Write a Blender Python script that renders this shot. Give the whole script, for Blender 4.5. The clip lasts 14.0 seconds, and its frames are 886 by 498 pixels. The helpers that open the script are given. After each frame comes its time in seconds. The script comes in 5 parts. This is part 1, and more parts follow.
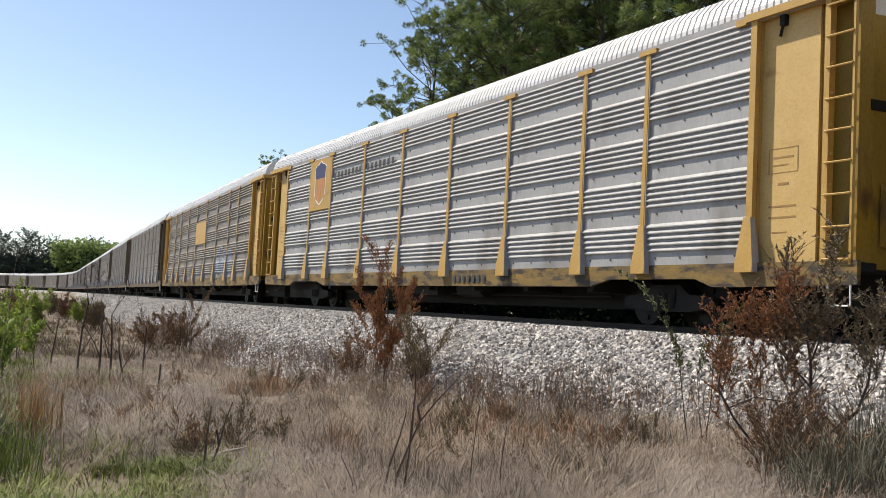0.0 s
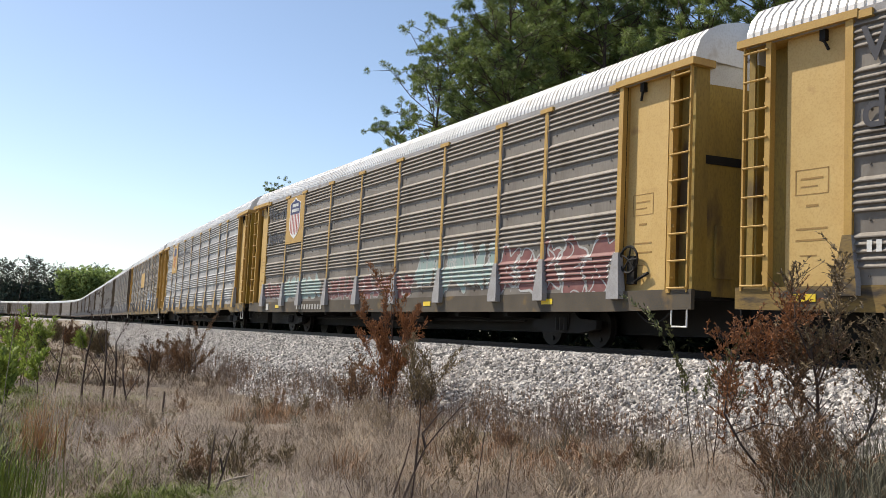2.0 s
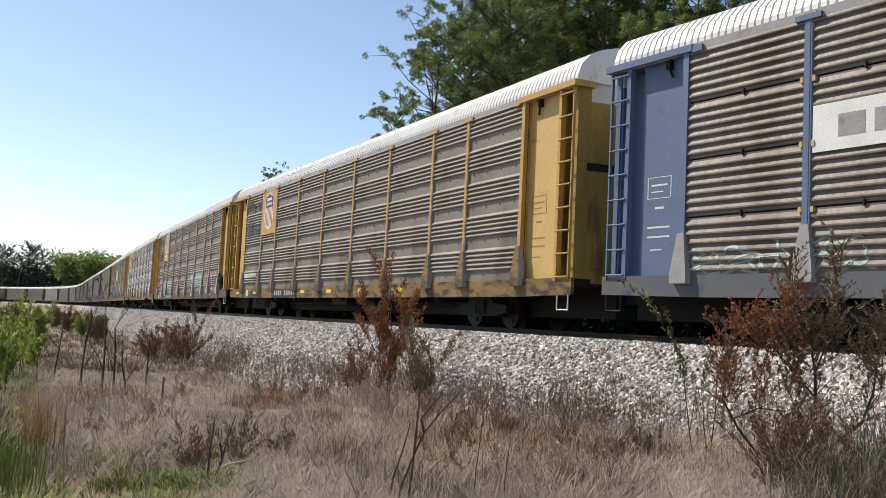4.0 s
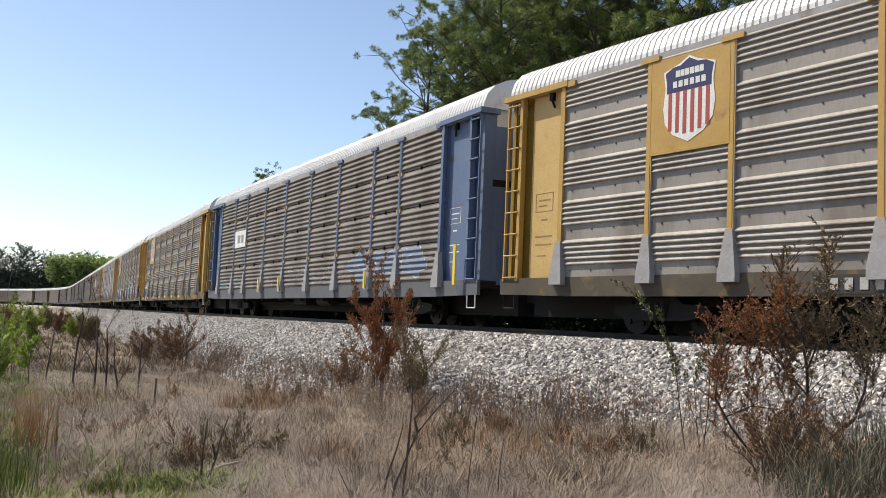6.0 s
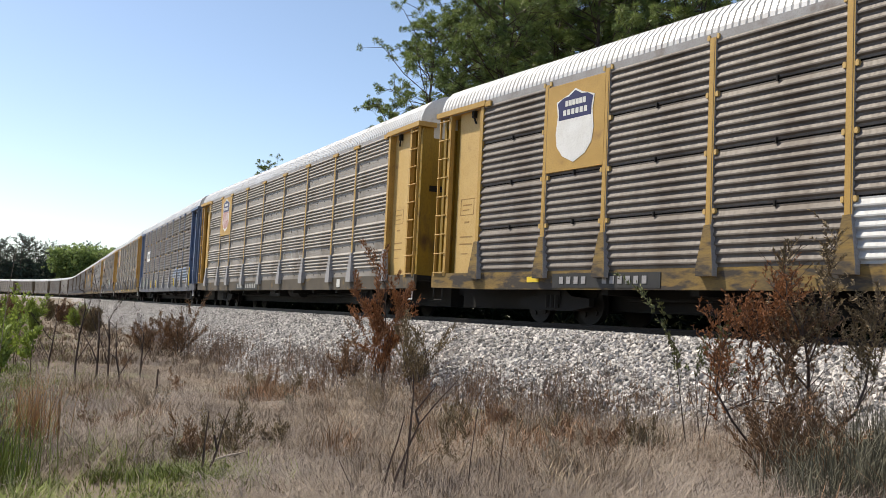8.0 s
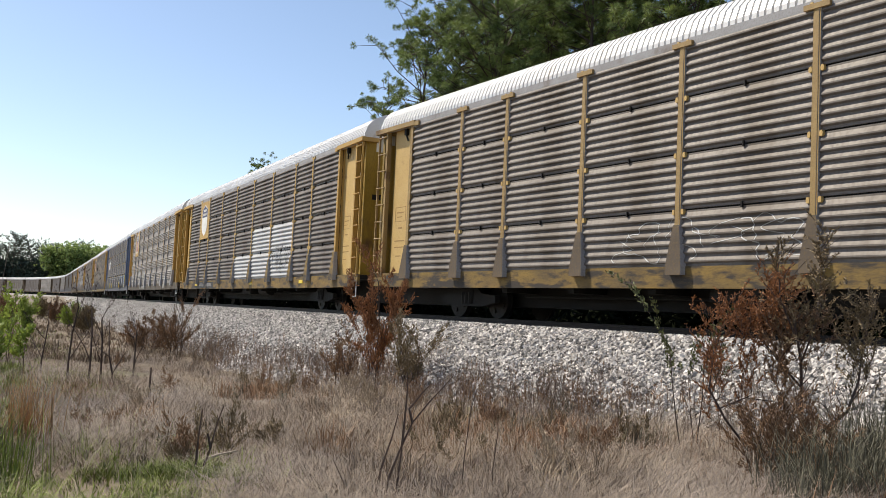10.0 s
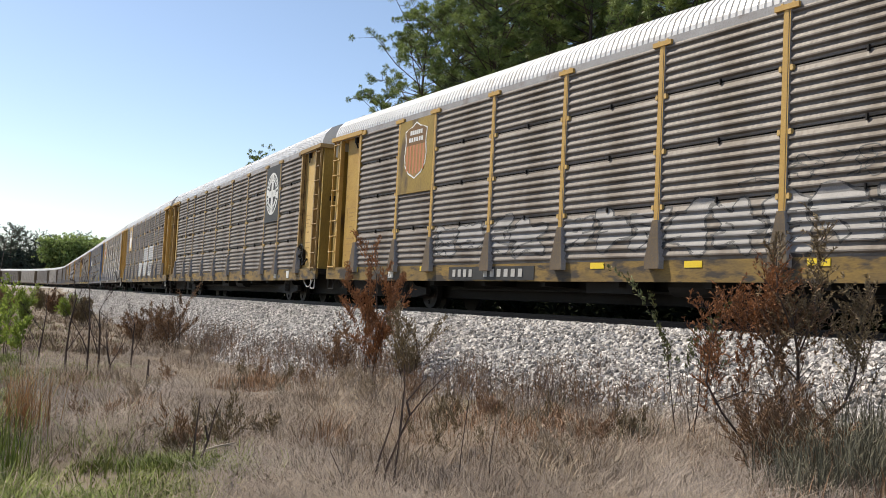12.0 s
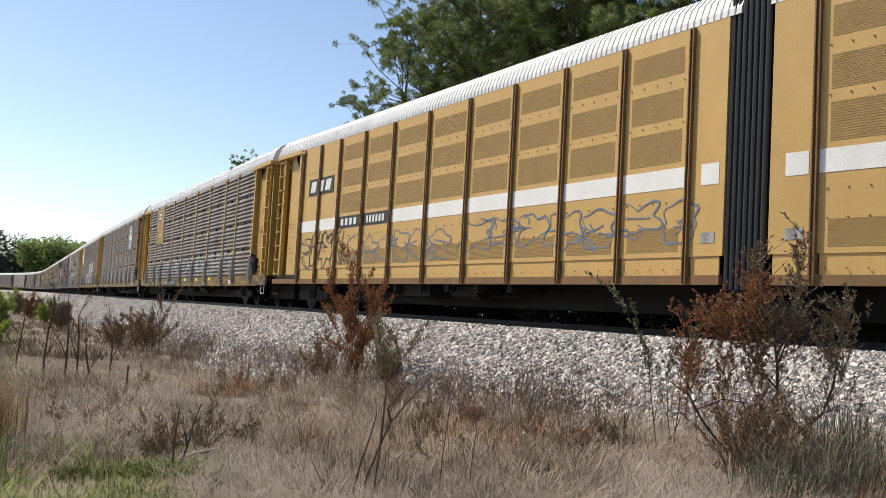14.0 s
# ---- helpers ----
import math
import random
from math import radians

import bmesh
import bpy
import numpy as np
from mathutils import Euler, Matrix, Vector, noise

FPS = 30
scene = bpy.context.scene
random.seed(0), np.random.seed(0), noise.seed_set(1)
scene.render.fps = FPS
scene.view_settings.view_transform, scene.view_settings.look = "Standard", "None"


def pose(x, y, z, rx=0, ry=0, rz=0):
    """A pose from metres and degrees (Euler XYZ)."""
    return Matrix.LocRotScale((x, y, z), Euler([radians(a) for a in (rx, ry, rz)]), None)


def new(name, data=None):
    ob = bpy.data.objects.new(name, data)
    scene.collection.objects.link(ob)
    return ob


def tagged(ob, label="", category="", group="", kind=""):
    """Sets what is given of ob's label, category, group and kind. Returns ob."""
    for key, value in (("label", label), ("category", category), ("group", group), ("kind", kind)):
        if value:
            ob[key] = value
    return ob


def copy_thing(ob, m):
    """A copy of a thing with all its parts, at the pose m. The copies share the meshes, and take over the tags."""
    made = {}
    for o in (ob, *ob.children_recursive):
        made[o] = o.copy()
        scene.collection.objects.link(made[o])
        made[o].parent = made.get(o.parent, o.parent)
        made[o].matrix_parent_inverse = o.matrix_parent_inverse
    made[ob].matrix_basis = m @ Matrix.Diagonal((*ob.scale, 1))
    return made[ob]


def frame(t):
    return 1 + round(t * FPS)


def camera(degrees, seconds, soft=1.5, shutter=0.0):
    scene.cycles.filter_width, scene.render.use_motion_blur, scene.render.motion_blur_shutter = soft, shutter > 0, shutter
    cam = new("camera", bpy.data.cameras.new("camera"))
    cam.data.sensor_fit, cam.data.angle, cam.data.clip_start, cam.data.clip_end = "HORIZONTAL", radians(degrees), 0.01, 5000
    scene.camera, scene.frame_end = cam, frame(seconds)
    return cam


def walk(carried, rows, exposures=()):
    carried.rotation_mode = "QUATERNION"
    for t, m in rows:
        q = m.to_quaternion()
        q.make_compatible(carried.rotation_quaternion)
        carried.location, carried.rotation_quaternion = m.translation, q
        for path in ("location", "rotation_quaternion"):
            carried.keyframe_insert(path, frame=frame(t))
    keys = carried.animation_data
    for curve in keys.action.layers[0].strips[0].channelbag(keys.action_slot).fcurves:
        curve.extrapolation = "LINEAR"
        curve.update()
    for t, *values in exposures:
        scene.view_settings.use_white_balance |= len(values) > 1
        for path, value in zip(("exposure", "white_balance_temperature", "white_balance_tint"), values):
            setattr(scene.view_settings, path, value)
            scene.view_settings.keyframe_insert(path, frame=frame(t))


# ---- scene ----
cam = camera(50.5, 14.0, soft=0.65)
EYE = (0.0, 0.0, 0.073)
# seconds, pitch, roll, yaw of the hand-held camera
TURNS = [
    (0.0, 3.752, -2.983, 56.266), (0.5, 3.927, -2.933, 56.422), (1.0, 4.550, -2.735, 56.510),
    (1.5, 5.227, -2.677, 56.544), (2.0, 5.324, -2.762, 56.538), (2.5, 4.798, -2.953, 56.525),
    (3.0, 4.493, -2.907, 56.741), (3.6, 4.45, -2.80, 56.60), (4.8, 4.48, -2.65, 56.20),
    (5.5, 4.496, -2.558, 56.047), (6.0, 4.454, -2.450, 56.029),
    (6.5, 4.455, -2.701, 56.191), (7.0, 4.338, -2.724, 56.222), (7.5, 4.201, -2.700, 56.196),
    (8.0, 3.991, -2.711, 56.121), (8.5, 3.917, -2.708, 55.799), (9.6, 3.90, -2.71, 55.74),
    (11.0, 3.868, -2.707, 55.704), (11.5, 3.649, -2.743, 55.672), (12.0, 3.476, -2.897, 55.601),
    (12.5, 3.509, -2.836, 55.508), (13.0, 3.705, -3.150, 55.204), (13.5, 3.810, -3.050, 54.898),
    (14.0, 3.943, -3.200, 54.496),
]
walk(cam, [(t, pose(*EYE, 90 + a, b, c)) for t, a, b, c in TURNS],
     exposures=[(0.0, 0.46, 6900, 10), (14.0, 0.46, 6900, 10)])

# ---- light ----
world = bpy.data.worlds.new("world")
scene.world = world
world.use_nodes = True
wn = world.node_tree
sky = wn.nodes.new("ShaderNodeTexSky")
sky.sky_type = "NISHITA"
sky.sun_disc = False
SUN_EL, SUN_AZ = radians(51), radians(240)   # azimuth: clockwise from +y
sky.sun_elevation = SUN_EL
sky.sun_rotation = SUN_AZ
sky.air_density, sky.dust_density, sky.ozone_density = 0.8, 0.5, 1.0
wn.links.new(sky.outputs[0], wn.nodes["Background"].inputs[0])
wn.nodes["Background"].inputs[1].default_value = 0.13
sun = new("sun", bpy.data.lights.new("sun", "SUN"))
sun.data.energy, sun.data.angle, sun.data.color = 4.4, radians(0.6), (1.0, 0.94, 0.83)
to_sun = Vector((math.sin(SUN_AZ) * math.cos(SUN_EL), math.cos(SUN_AZ) * math.cos(SUN_EL), math.sin(SUN_EL)))
sun.matrix_world = to_sun.to_track_quat("Z", "Y").to_matrix().to_4x4()

# ---- materials ----
MATS = {}


def mat(name, a, b=None, scale=6.0, rough=0.7, metal=0.0, bump=0.0, fine=60.0, stretch=(1, 1, 1), stain=None, stain_at=0.6,
        stain_scale=1.5, per="", spec=0.4, leaf=0.0, spread=(0.6, 1.45)):
    """Two mixed tones over two scales of noise, fine relief and a stain of its own shape; per: 'object' or 'island' variation."""
    if name in MATS:
        return MATS[name]
    m = MATS[name] = bpy.data.materials.new(name)
    m.use_nodes = True
    nt = m.node_tree
    N, L = nt.nodes, nt.links
    p = N["Principled BSDF"]
    p.inputs["Metallic"].default_value, p.inputs["Roughness"].default_value = metal, rough
    p.inputs["Specular IOR Level"].default_value = spec
    co = N.new("ShaderNodeTexCoord")
    mp = N.new("ShaderNodeMapping")
    mp.inputs["Scale"].default_value = stretch
    L.new(co.outputs["Object"], mp.inputs[0])

    def tex(s, detail=4.0):
        n = N.new("ShaderNodeTexNoise")
        n.inputs["Scale"].default_value, n.inputs["Detail"].default_value = s, detail
        L.new(mp.outputs[0], n.inputs["Vector"])
        return n.outputs["Fac"]

    def mix(fac, c1, c2):
        x = N.new("ShaderNodeMix")
        x.data_type = "RGBA"
        for sock, v in ((x.inputs[0], fac), (x.inputs[6], c1), (x.inputs[7], c2)):
            if hasattr(v, "links"):
                L.new(v, sock)
            elif isinstance(v, tuple):
                sock.default_value = (*v, 1)
            else:
                sock.default_value = v
        return x.outputs[2]

    def ramp(v, lo, hi):
        r = N.new("ShaderNodeMapRange")
        r.inputs[1].default_value, r.inputs[2].default_value = lo, hi
        L.new(v, r.inputs[0])
        return r.outputs[0]

    b = b or tuple(0.75 * v for v in a)
    col = mix(ramp(tex(scale), 0.3, 0.7), a, b)
    grain = tex(fine, 2.0)
    col = mix(ramp(grain, 0.45, 1.05), col, mix(0.35, b, (0.02, 0.02, 0.02)) if not stain else mix(0.5, b, stain))
    if stain:
        col = mix(ramp(tex(stain_scale, 6.0), stain_at, stain_at + 0.12), col, stain)
    if per:
        if per == "object":
            rnd = N.new("ShaderNodeObjectInfo").outputs["Random"]
        else:
            rnd = N.new("ShaderNodeNewGeometry").outputs["Random Per Island"]
        h = N.new("ShaderNodeHueSaturation")
        r = N.new("ShaderNodeMapRange")
        r.inputs[3].default_value, r.inputs[4].default_value = spread
        L.new(rnd, r.inputs[0])
        L.new(r.outputs[0], h.inputs["Value"])
        L.new(col, h.inputs["Color"])
        col = h.outputs[0]
    L.new(col, p.inputs["Base Color"])
    rr = N.new("ShaderNodeMapRange")
    rr.inputs[3].default_value, rr.inputs[4].default_value = max(rough - 0.12, 0.05), min(rough + 0.15, 1)
    L.new(grain, rr.inputs[0])
    L.new(rr.outputs[0], p.inputs["Roughness"])
    if leaf:
        # thin leaves let light through
        tr = N.new("ShaderNodeBsdfTranslucent")
        L.new(col, tr.inputs[0])
        ms = N.new("ShaderNodeMixShader")
        ms.inputs[0].default_value = leaf
        L.new(p.outputs[0], ms.inputs[1])
        L.new(tr.outputs[0], ms.inputs[2])
        L.new(ms.outputs[0], N["Material Output"].inputs[0])
    if bump:
        bn = N.new("ShaderNodeBump")
        bn.inputs["Strength"].default_value, bn.inputs["Distance"].default_value = bump, 0.02
        L.new(grain, bn.inputs["Height"])
        L.new(bn.outputs[0], p.inputs["Normal"])
    return m


RUST = (0.10, 0.045, 0.02)
YELLOW = mat("yellow_paint", (0.48, 0.30, 0.080), (0.40, 0.24, 0.060), 2.0, 0.55, bump=0.1, fine=30, stain=(0.25, 0.13, 0.05), stain_at=0.62)
YELLOW_DIRTY = mat("dirty_yellow_paint", (0.25, 0.155, 0.035), (0.12, 0.08, 0.032), 3.0, 0.7, bump=0.15, fine=25, stain=(0.04, 0.031, 0.024), stain_at=0.47, stain_scale=3.5, stretch=(0.5, 1, 1.6))
# yellow darkened for the shade on end doors and ladder pockets, with brown grime
DOOR_YELLOW = mat("shaded_stained_door_yellow", (0.30, 0.19, 0.018), (0.22, 0.135, 0.016), 1.2, 0.6, bump=0.1, fine=30, stain=(0.10, 0.055, 0.02), stain_at=0.60, stain_scale=1.8, stretch=(1, 1, 0.45))
WORN_YELLOW = mat("worn_brownish_yellow", (0.36, 0.245, 0.10), (0.27, 0.175, 0.07), 2.0, 0.65, bump=0.12, fine=30, stain=(0.13, 0.075, 0.035), stain_at=0.56, stain_scale=2.2)
RUSTED_YELLOW = mat("rust_blotched_yellow", (0.44, 0.28, 0.065), (0.36, 0.215, 0.05), 1.4, 0.6, bump=0.12, fine=30, stain=(0.11, 0.05, 0.022), stain_at=0.58, stain_scale=2.6)
PALE_YELLOW = mat("pale_yellow_paint", (0.56, 0.385, 0.15), (0.50, 0.33, 0.115), 1.6, 0.55, bump=0.08, fine=30, stain=(0.30, 0.17, 0.06), stain_at=0.64)
SILL_BLUE = mat("grimy_blue_sill", (0.085, 0.095, 0.12), (0.12, 0.115, 0.11), 1.5, 0.75, bump=0.15, fine=25, stain=(0.05, 0.07, 0.12), stain_at=0.58)
TAN = mat("tan_yellow_paint", (0.52, 0.33, 0.11), (0.45, 0.285, 0.095), 1.2, 0.5, bump=0.06, fine=40, stain=(0.36, 0.19, 0.05), stain_at=0.66)
BLUE = mat("blue_paint", (0.085, 0.135, 0.245), (0.11, 0.155, 0.25), 2.0, 0.6, bump=0.1, fine=30, stain=(0.10, 0.07, 0.06), stain_at=0.62)
GREY_POST = mat("grey_paint", (0.33, 0.33, 0.34), (0.25, 0.24, 0.24), 3.0, 0.65, bump=0.1, fine=30, stain=(0.16, 0.12, 0.10), stain_at=0.6)
SILL_GREY = mat("grimy_grey_sill", (0.085, 0.07, 0.052), (0.05, 0.042, 0.034), 1.5, 0.75, bump=0.15, fine=25, stain=(0.19, 0.12, 0.04), stain_at=0.6, stain_scale=1.6)
OLD_BROWN = mat("grimy_brown_paint", (0.12, 0.09, 0.062), (0.07, 0.053, 0.04), 1.5, 0.8, bump=0.15, fine=25, stain=(0.26, 0.17, 0.06), stain_at=0.6)
WHITE = mat("white_paint", (0.78, 0.78, 0.77), (0.66, 0.65, 0.62), 2.0, 0.5, bump=0.05, fine=40)
ROOF = mat("galvanised_roof", (0.616, 0.616, 0.616), (0.506, 0.495, 0.484), 0.8, 0.45, 0.25, bump=0.05, fine=25, stain=(0.42, 0.38, 0.34), stain_at=0.62)
DOOR_WHITE = mat("off_white_paint", (0.62, 0.62, 0.60), (0.5, 0.5, 0.48), 1.5, 0.6, bump=0.05, fine=40, stain=(0.25, 0.2, 0.16), stain_at=0.66)
# underframe and bogies hold their shade in this near-black; small fittings are black anyway
BLACK = mat("black_and_shaded_steel", (0.007, 0.0065, 0.006), (0.011, 0.009, 0.008), 4.0, 0.75, 0.2, bump=0.2)
RUBBER = mat("black_rubber", (0.012, 0.012, 0.014), (0.02, 0.02, 0.022), 4.0, 0.5, bump=0.1)
STENCIL = mat("faded_stencil", (0.33, 0.20, 0.06), (0.27, 0.16, 0.05), 5.0, 0.6)
# real grime; on end doors the dark tone also carries their shade
GRIMY_YELLOW = mat("grimy_olive_yellow_paint", (0.33, 0.225, 0.045), (0.22, 0.145, 0.035), 1.4, 0.65, bump=0.1, fine=30, stain=(0.09, 0.06, 0.03), stain_at=0.56, stretch=(1, 1, 0.4))
PLATE_DARK = mat("dark_plate", (0.02, 0.02, 0.022), (0.035, 0.033, 0.03), 3.0, 0.6)
# wheel and rail steel darkened to near black for the shade under the cars
STEEL = mat("shade_dark_steel", (0.016, 0.012, 0.01), (0.011, 0.009, 0.008), 5.0, 0.6, 0.5, bump=0.2)
WOOD_TIE = mat("creosoted_wood", (0.06, 0.045, 0.035), (0.1, 0.08, 0.06), 4.0, 0.9, bump=0.4, stretch=(1, 6, 1))
NAVY = mat("navy_paint", (0.018, 0.02, 0.085), (0.025, 0.027, 0.10), 3.0, 0.5)
RED = mat("red_paint", (0.38, 0.07, 0.05), (0.33, 0.06, 0.05), 3.0, 0.5)
FADED_RED = mat("faded_red_paint", (0.52, 0.20, 0.10), (0.46, 0.17, 0.08), 3.0, 0.6)
LETTER_WHITE = mat("lettering_white", (0.7, 0.7, 0.68), (0.6, 0.6, 0.58), 6.0, 0.6)
LETTER_DULL = mat("faded_lettering_white", (0.46, 0.45, 0.43), (0.34, 0.33, 0.31), 6.0, 0.7)
LETTER_BLACK = mat("lettering_black", (0.035, 0.035, 0.045), (0.05, 0.05, 0.06), 6.0, 0.6)
REFLECT = mat("yellow_reflector", (0.75, 0.55, 0.03), (0.7, 0.5, 0.03), 6.0, 0.4)
MESH_TAN = mat("perforated_tan", (0.34, 0.215, 0.075), (0.29, 0.18, 0.06), 3.0, 0.7, bump=0.3, fine=90)
# dark brown for the flat-sided car's posts, sill and rivets, and one shield
POST_BROWN = mat("dark_brown_trim", (0.20, 0.11, 0.04), (0.14, 0.075, 0.03), 2.0, 0.7, bump=0.1)
SPRAY_TEAL = mat("spray_teal", (0.21, 0.30, 0.285), (0.28, 0.36, 0.34), 3.0, 0.6)
SPRAY_RED = mat("spray_red", (0.165, 0.055, 0.055), (0.23, 0.10, 0.09), 3.0, 0.6)
SPRAY_WHITE = mat("spray_white", (0.47, 0.47, 0.46), (0.36, 0.36, 0.36), 3.0, 0.6)
SPRAY_GREY = mat("spray_grey", (0.25, 0.24, 0.235), (0.19, 0.18, 0.175), 3.0, 0.6)
SPRAY_BLACK = mat("spray_black", (0.03, 0.03, 0.035), (0.05, 0.05, 0.05), 3.0, 0.6)
SPRAY_BLUE = mat("spray_blue", (0.11, 0.15, 0.22), (0.15, 0.19, 0.26), 3.0, 0.6)


def panel_mat(name, a, dark, amount=0.52):
    return mat(name, a, tuple(0.8 * v for v in a), 0.9, 0.62, 0.12, bump=0.06, fine=18, stretch=(1, 1, 0.35), stain=dark, stain_at=amount, stain_scale=0.9)


PAN = dict(
    silver=panel_mat("silver_panel", (0.366, 0.366, 0.37), (0.223, 0.214, 0.204), 0.54),
    brown=panel_mat("weathered_brown_panel", (0.219, 0.195, 0.17), (0.125, 0.103, 0.0843)),
    grey=panel_mat("weathered_grey_panel", (0.305, 0.28, 0.255), (0.18, 0.155, 0.132)),
    umber=panel_mat("sooty_umber_panel", (0.18, 0.157, 0.138), (0.106, 0.0862, 0.0704)),
    soot=panel_mat("sooty_dark_panel", (0.152, 0.131, 0.115), (0.0897, 0.0718, 0.0608)),
    bright=panel_mat("bright_aluminium_panel", (0.45, 0.455, 0.46), (0.36, 0.36, 0.36), 0.6),
)

# ---- mesh helpers ----


def box(bm, x0, x1, y0, y1, z0, z1):
    v = [bm.verts.new((x, y, z)) for x in (x0, x1) for y in (y0, y1) for z in (z0, z1)]
    for f in ((0, 1, 3, 2), (4, 6, 7, 5), (0, 4, 5, 1), (2, 3, 7, 6), (0, 2, 6, 4), (1, 5, 7, 3)):
        bm.faces.new([v[i] for i in f])
    return v


def prism(bm, pts, y0, y1):
    """A polygon in x, z given depth along y."""
    a = [bm.verts.new((x, y0, z)) for x, z in pts]
    b = [bm.verts.new((x, y1, z)) for x, z in pts]
    bm.faces.new(a)
    bm.faces.new(b[::-1])
    n = len(pts)
    for i in range(n):
        bm.faces.new((a[i], b[i], b[(i + 1) % n], a[(i + 1) % n]))


def rod(bm, p, q, r0, r1=None, n=6):
    p, q = Vector(p), Vector(q)
    r1 = r0 if r1 is None else r1
    d = (q - p).normalized()
    u = d.orthogonal().normalized()
    w = d.cross(u)
    rings = []
    for c, r in ((p, r0), (q, r1)):
        rings.append([bm.verts.new(c + r * (math.cos(2 * math.pi * i / n) * u + math.sin(2 * math.pi * i / n) * w)) for i in range(n)])
    for i in range(n):
        bm.faces.new((rings[0][i], rings[0][(i + 1) % n], rings[1][(i + 1) % n], rings[1][i]))
    bm.faces.new(rings[0][::-1])
    bm.faces.new(rings[1])


def mesh_of(name, bm, material):
    bmesh.ops.recalc_face_normals(bm, faces=bm.faces)
    me = bpy.data.meshes.new(name)
    bm.to_mesh(me)
    bm.free()
    me.materials.append(material)
    return me


def piece(name, me, parent, at=(0, 0, 0), label=""):
    ob = new(name, me)
    ob.parent = parent
    ob.location = at
    if label:
        tagged(ob, label)
    return ob


def part(name, bm, material, parent, label="", at=(0, 0, 0)):
    return piece(name, mesh_of(name, bm, material), parent, at, label)


SHARED = {}


def shared(key, make):
    """One mesh for all alike pieces."""
    if key not in SHARED:
        SHARED[key] = make()
    return SHARED[key]


def text_mesh(words, size, material):
    cu = bpy.data.curves.new("lettering", "FONT")
    cu.body, cu.size, cu.extrude, cu.offset = words, size, 0.002, 0.012 * size
    ob = bpy.data.objects.new("lettering", cu)
    me = bpy.data.meshes.new_from_object(ob)
    me.materials.clear()
    me.materials.append(material)
    bpy.data.objects.remove(ob)
    # stands upright, facing -y
    me.transform(Matrix.Rotation(radians(90), 4, "X"))
    return me


# ---- the track's line: near face of the train, from its bend at each distance ----
KNOT_S = [-60, -20, 5, 30, 60, 100, 150, 200, 250, 300, 350, 420]
KNOT_K = [-0.00471, -0.00471, -0.00433, -0.00314, -0.00078, -0.00017, 0.00015, -0.00007, -0.00005, 0.00137, 0.00228, 0.00261]
LINE_S = np.arange(-420.0, 760.0, 1.0)
KAP = np.interp(LINE_S, KNOT_S, KNOT_K)
KAP[LINE_S < -60] = 0.0
TH = np.cumsum(KAP)
TH -= TH[420]
LX, LY = -np.cumsum(np.cos(TH)), -np.cumsum(np.sin(TH))
LX, LY = LX - LX[420], LY - LY[420] + 12.407


def line(s, off=0.0):
    """The point s metres up the line, off metres beyond the train's near face."""
    x, y, th = np.interp(s, LINE_S, LX), np.interp(s, LINE_S, LY), np.interp(s, LINE_S, TH)
    return Vector((x - off * math.sin(th), y + off * math.cos(th), 0))


CAR, SPEED, START = 28.4, 15.881, 13.046
TRAIN = []   # things of the train: (empty, metres from the reference gap to its right end, its length)


def train_thing(name, s, length, label, category="railway car"):
    e = new(name)
    tagged(e, label, category, "cars of the train")
    TRAIN.append((e, s, length))
    return e


# ---- parts of a car; x to the right along the side, near face at y = -1.5, rail top at z = 0 ----
DECK, EAVE, HALF = 1.12, 5.30, 14.2
# the roof's section, across and above the eave, from the near side to the ridge
ROOF_ARC = [(-1.5, 0.0), (-1.49, 0.10), (-1.40, 0.34), (-1.20, 0.56), (-0.90, 0.71), (-0.5, 0.82), (0, 0.87)]
POST_S = [2.57, 5.2, 7.16, 10.08, 12.92, 15.8, 18.55, 21.32, 23.28, 25.83]
POST_X = [HALF - s for s in POST_S]


def corrugated(w, z0, z1, plan, material, depth=0.052):
    """A sheet w wide whose section is a run of ridges; plan: list of (start, pitch, count) up from z0."""
    pts = [(0.0, z0)]
    for start, pitch, count in plan:
        for i in range(count):
            z = z0 + start + i * pitch
            pts += [(0.0, z), (-depth, z + 0.16 * pitch), (-depth, z + 0.32 * pitch), (0.0, z + 0.86 * pitch)]
    pts.append((0.0, z1))
    bm = bmesh.new()
    rows = []
    for y, z in pts:
        rows.append((bm.verts.new((0, y, z)), bm.verts.new((w, y, z))))
    for a, b in zip(rows, rows[1:]):
        bm.faces.new((a[0], a[1], b[1], b[0]))
    box(bm, 0, w, 0.012, 0.03, z0, z1)
    return mesh_of("side_panel", bm, material)


BAND = 0.838
GROUPED = [(0.24 + BAND * i, 0.111, 5) for i in range(5)]

ROWED = [(0.05, 0.159, 6)]


def rivet_mesh(w):
    bm = bmesh.new()
    n = max(3, int(w / 0.62))
    for i in range(5):
        for j in range(n):
            x, z = w * (j + 0.5) / n, DECK + 0.24 + BAND * i - 0.11
            rod(bm, (x, -0.016, z), (x, 0.0, z), 0.02, n=6)
    return mesh_of("rivets", bm, mat("dark_rivets", (0.10, 0.09, 0.08), (0.07, 0.06, 0.055), 8.0, 0.7))


def face_y(style, z):
    """How far the side stands at a height, on ridges and between them."""
    if style == "flat":
        return -1.522
    if style == "grouped":
        rel, plan, depth = z - DECK, GROUPED, 0.052
    else:
        rel, plan, depth = (z - DECK) % ((EAVE - DECK) / 4), ROWED, 0.046
    for start, pitch, count in plan:
        f = (rel - start) / pitch
        if 0 <= f < count:
            f %= 1.0
            up = f / 0.16 if f < 0.16 else 1.0 if f < 0.32 else max(0.0, (0.86 - f) / 0.54)
            return -1.5 - depth * up
    return -1.5


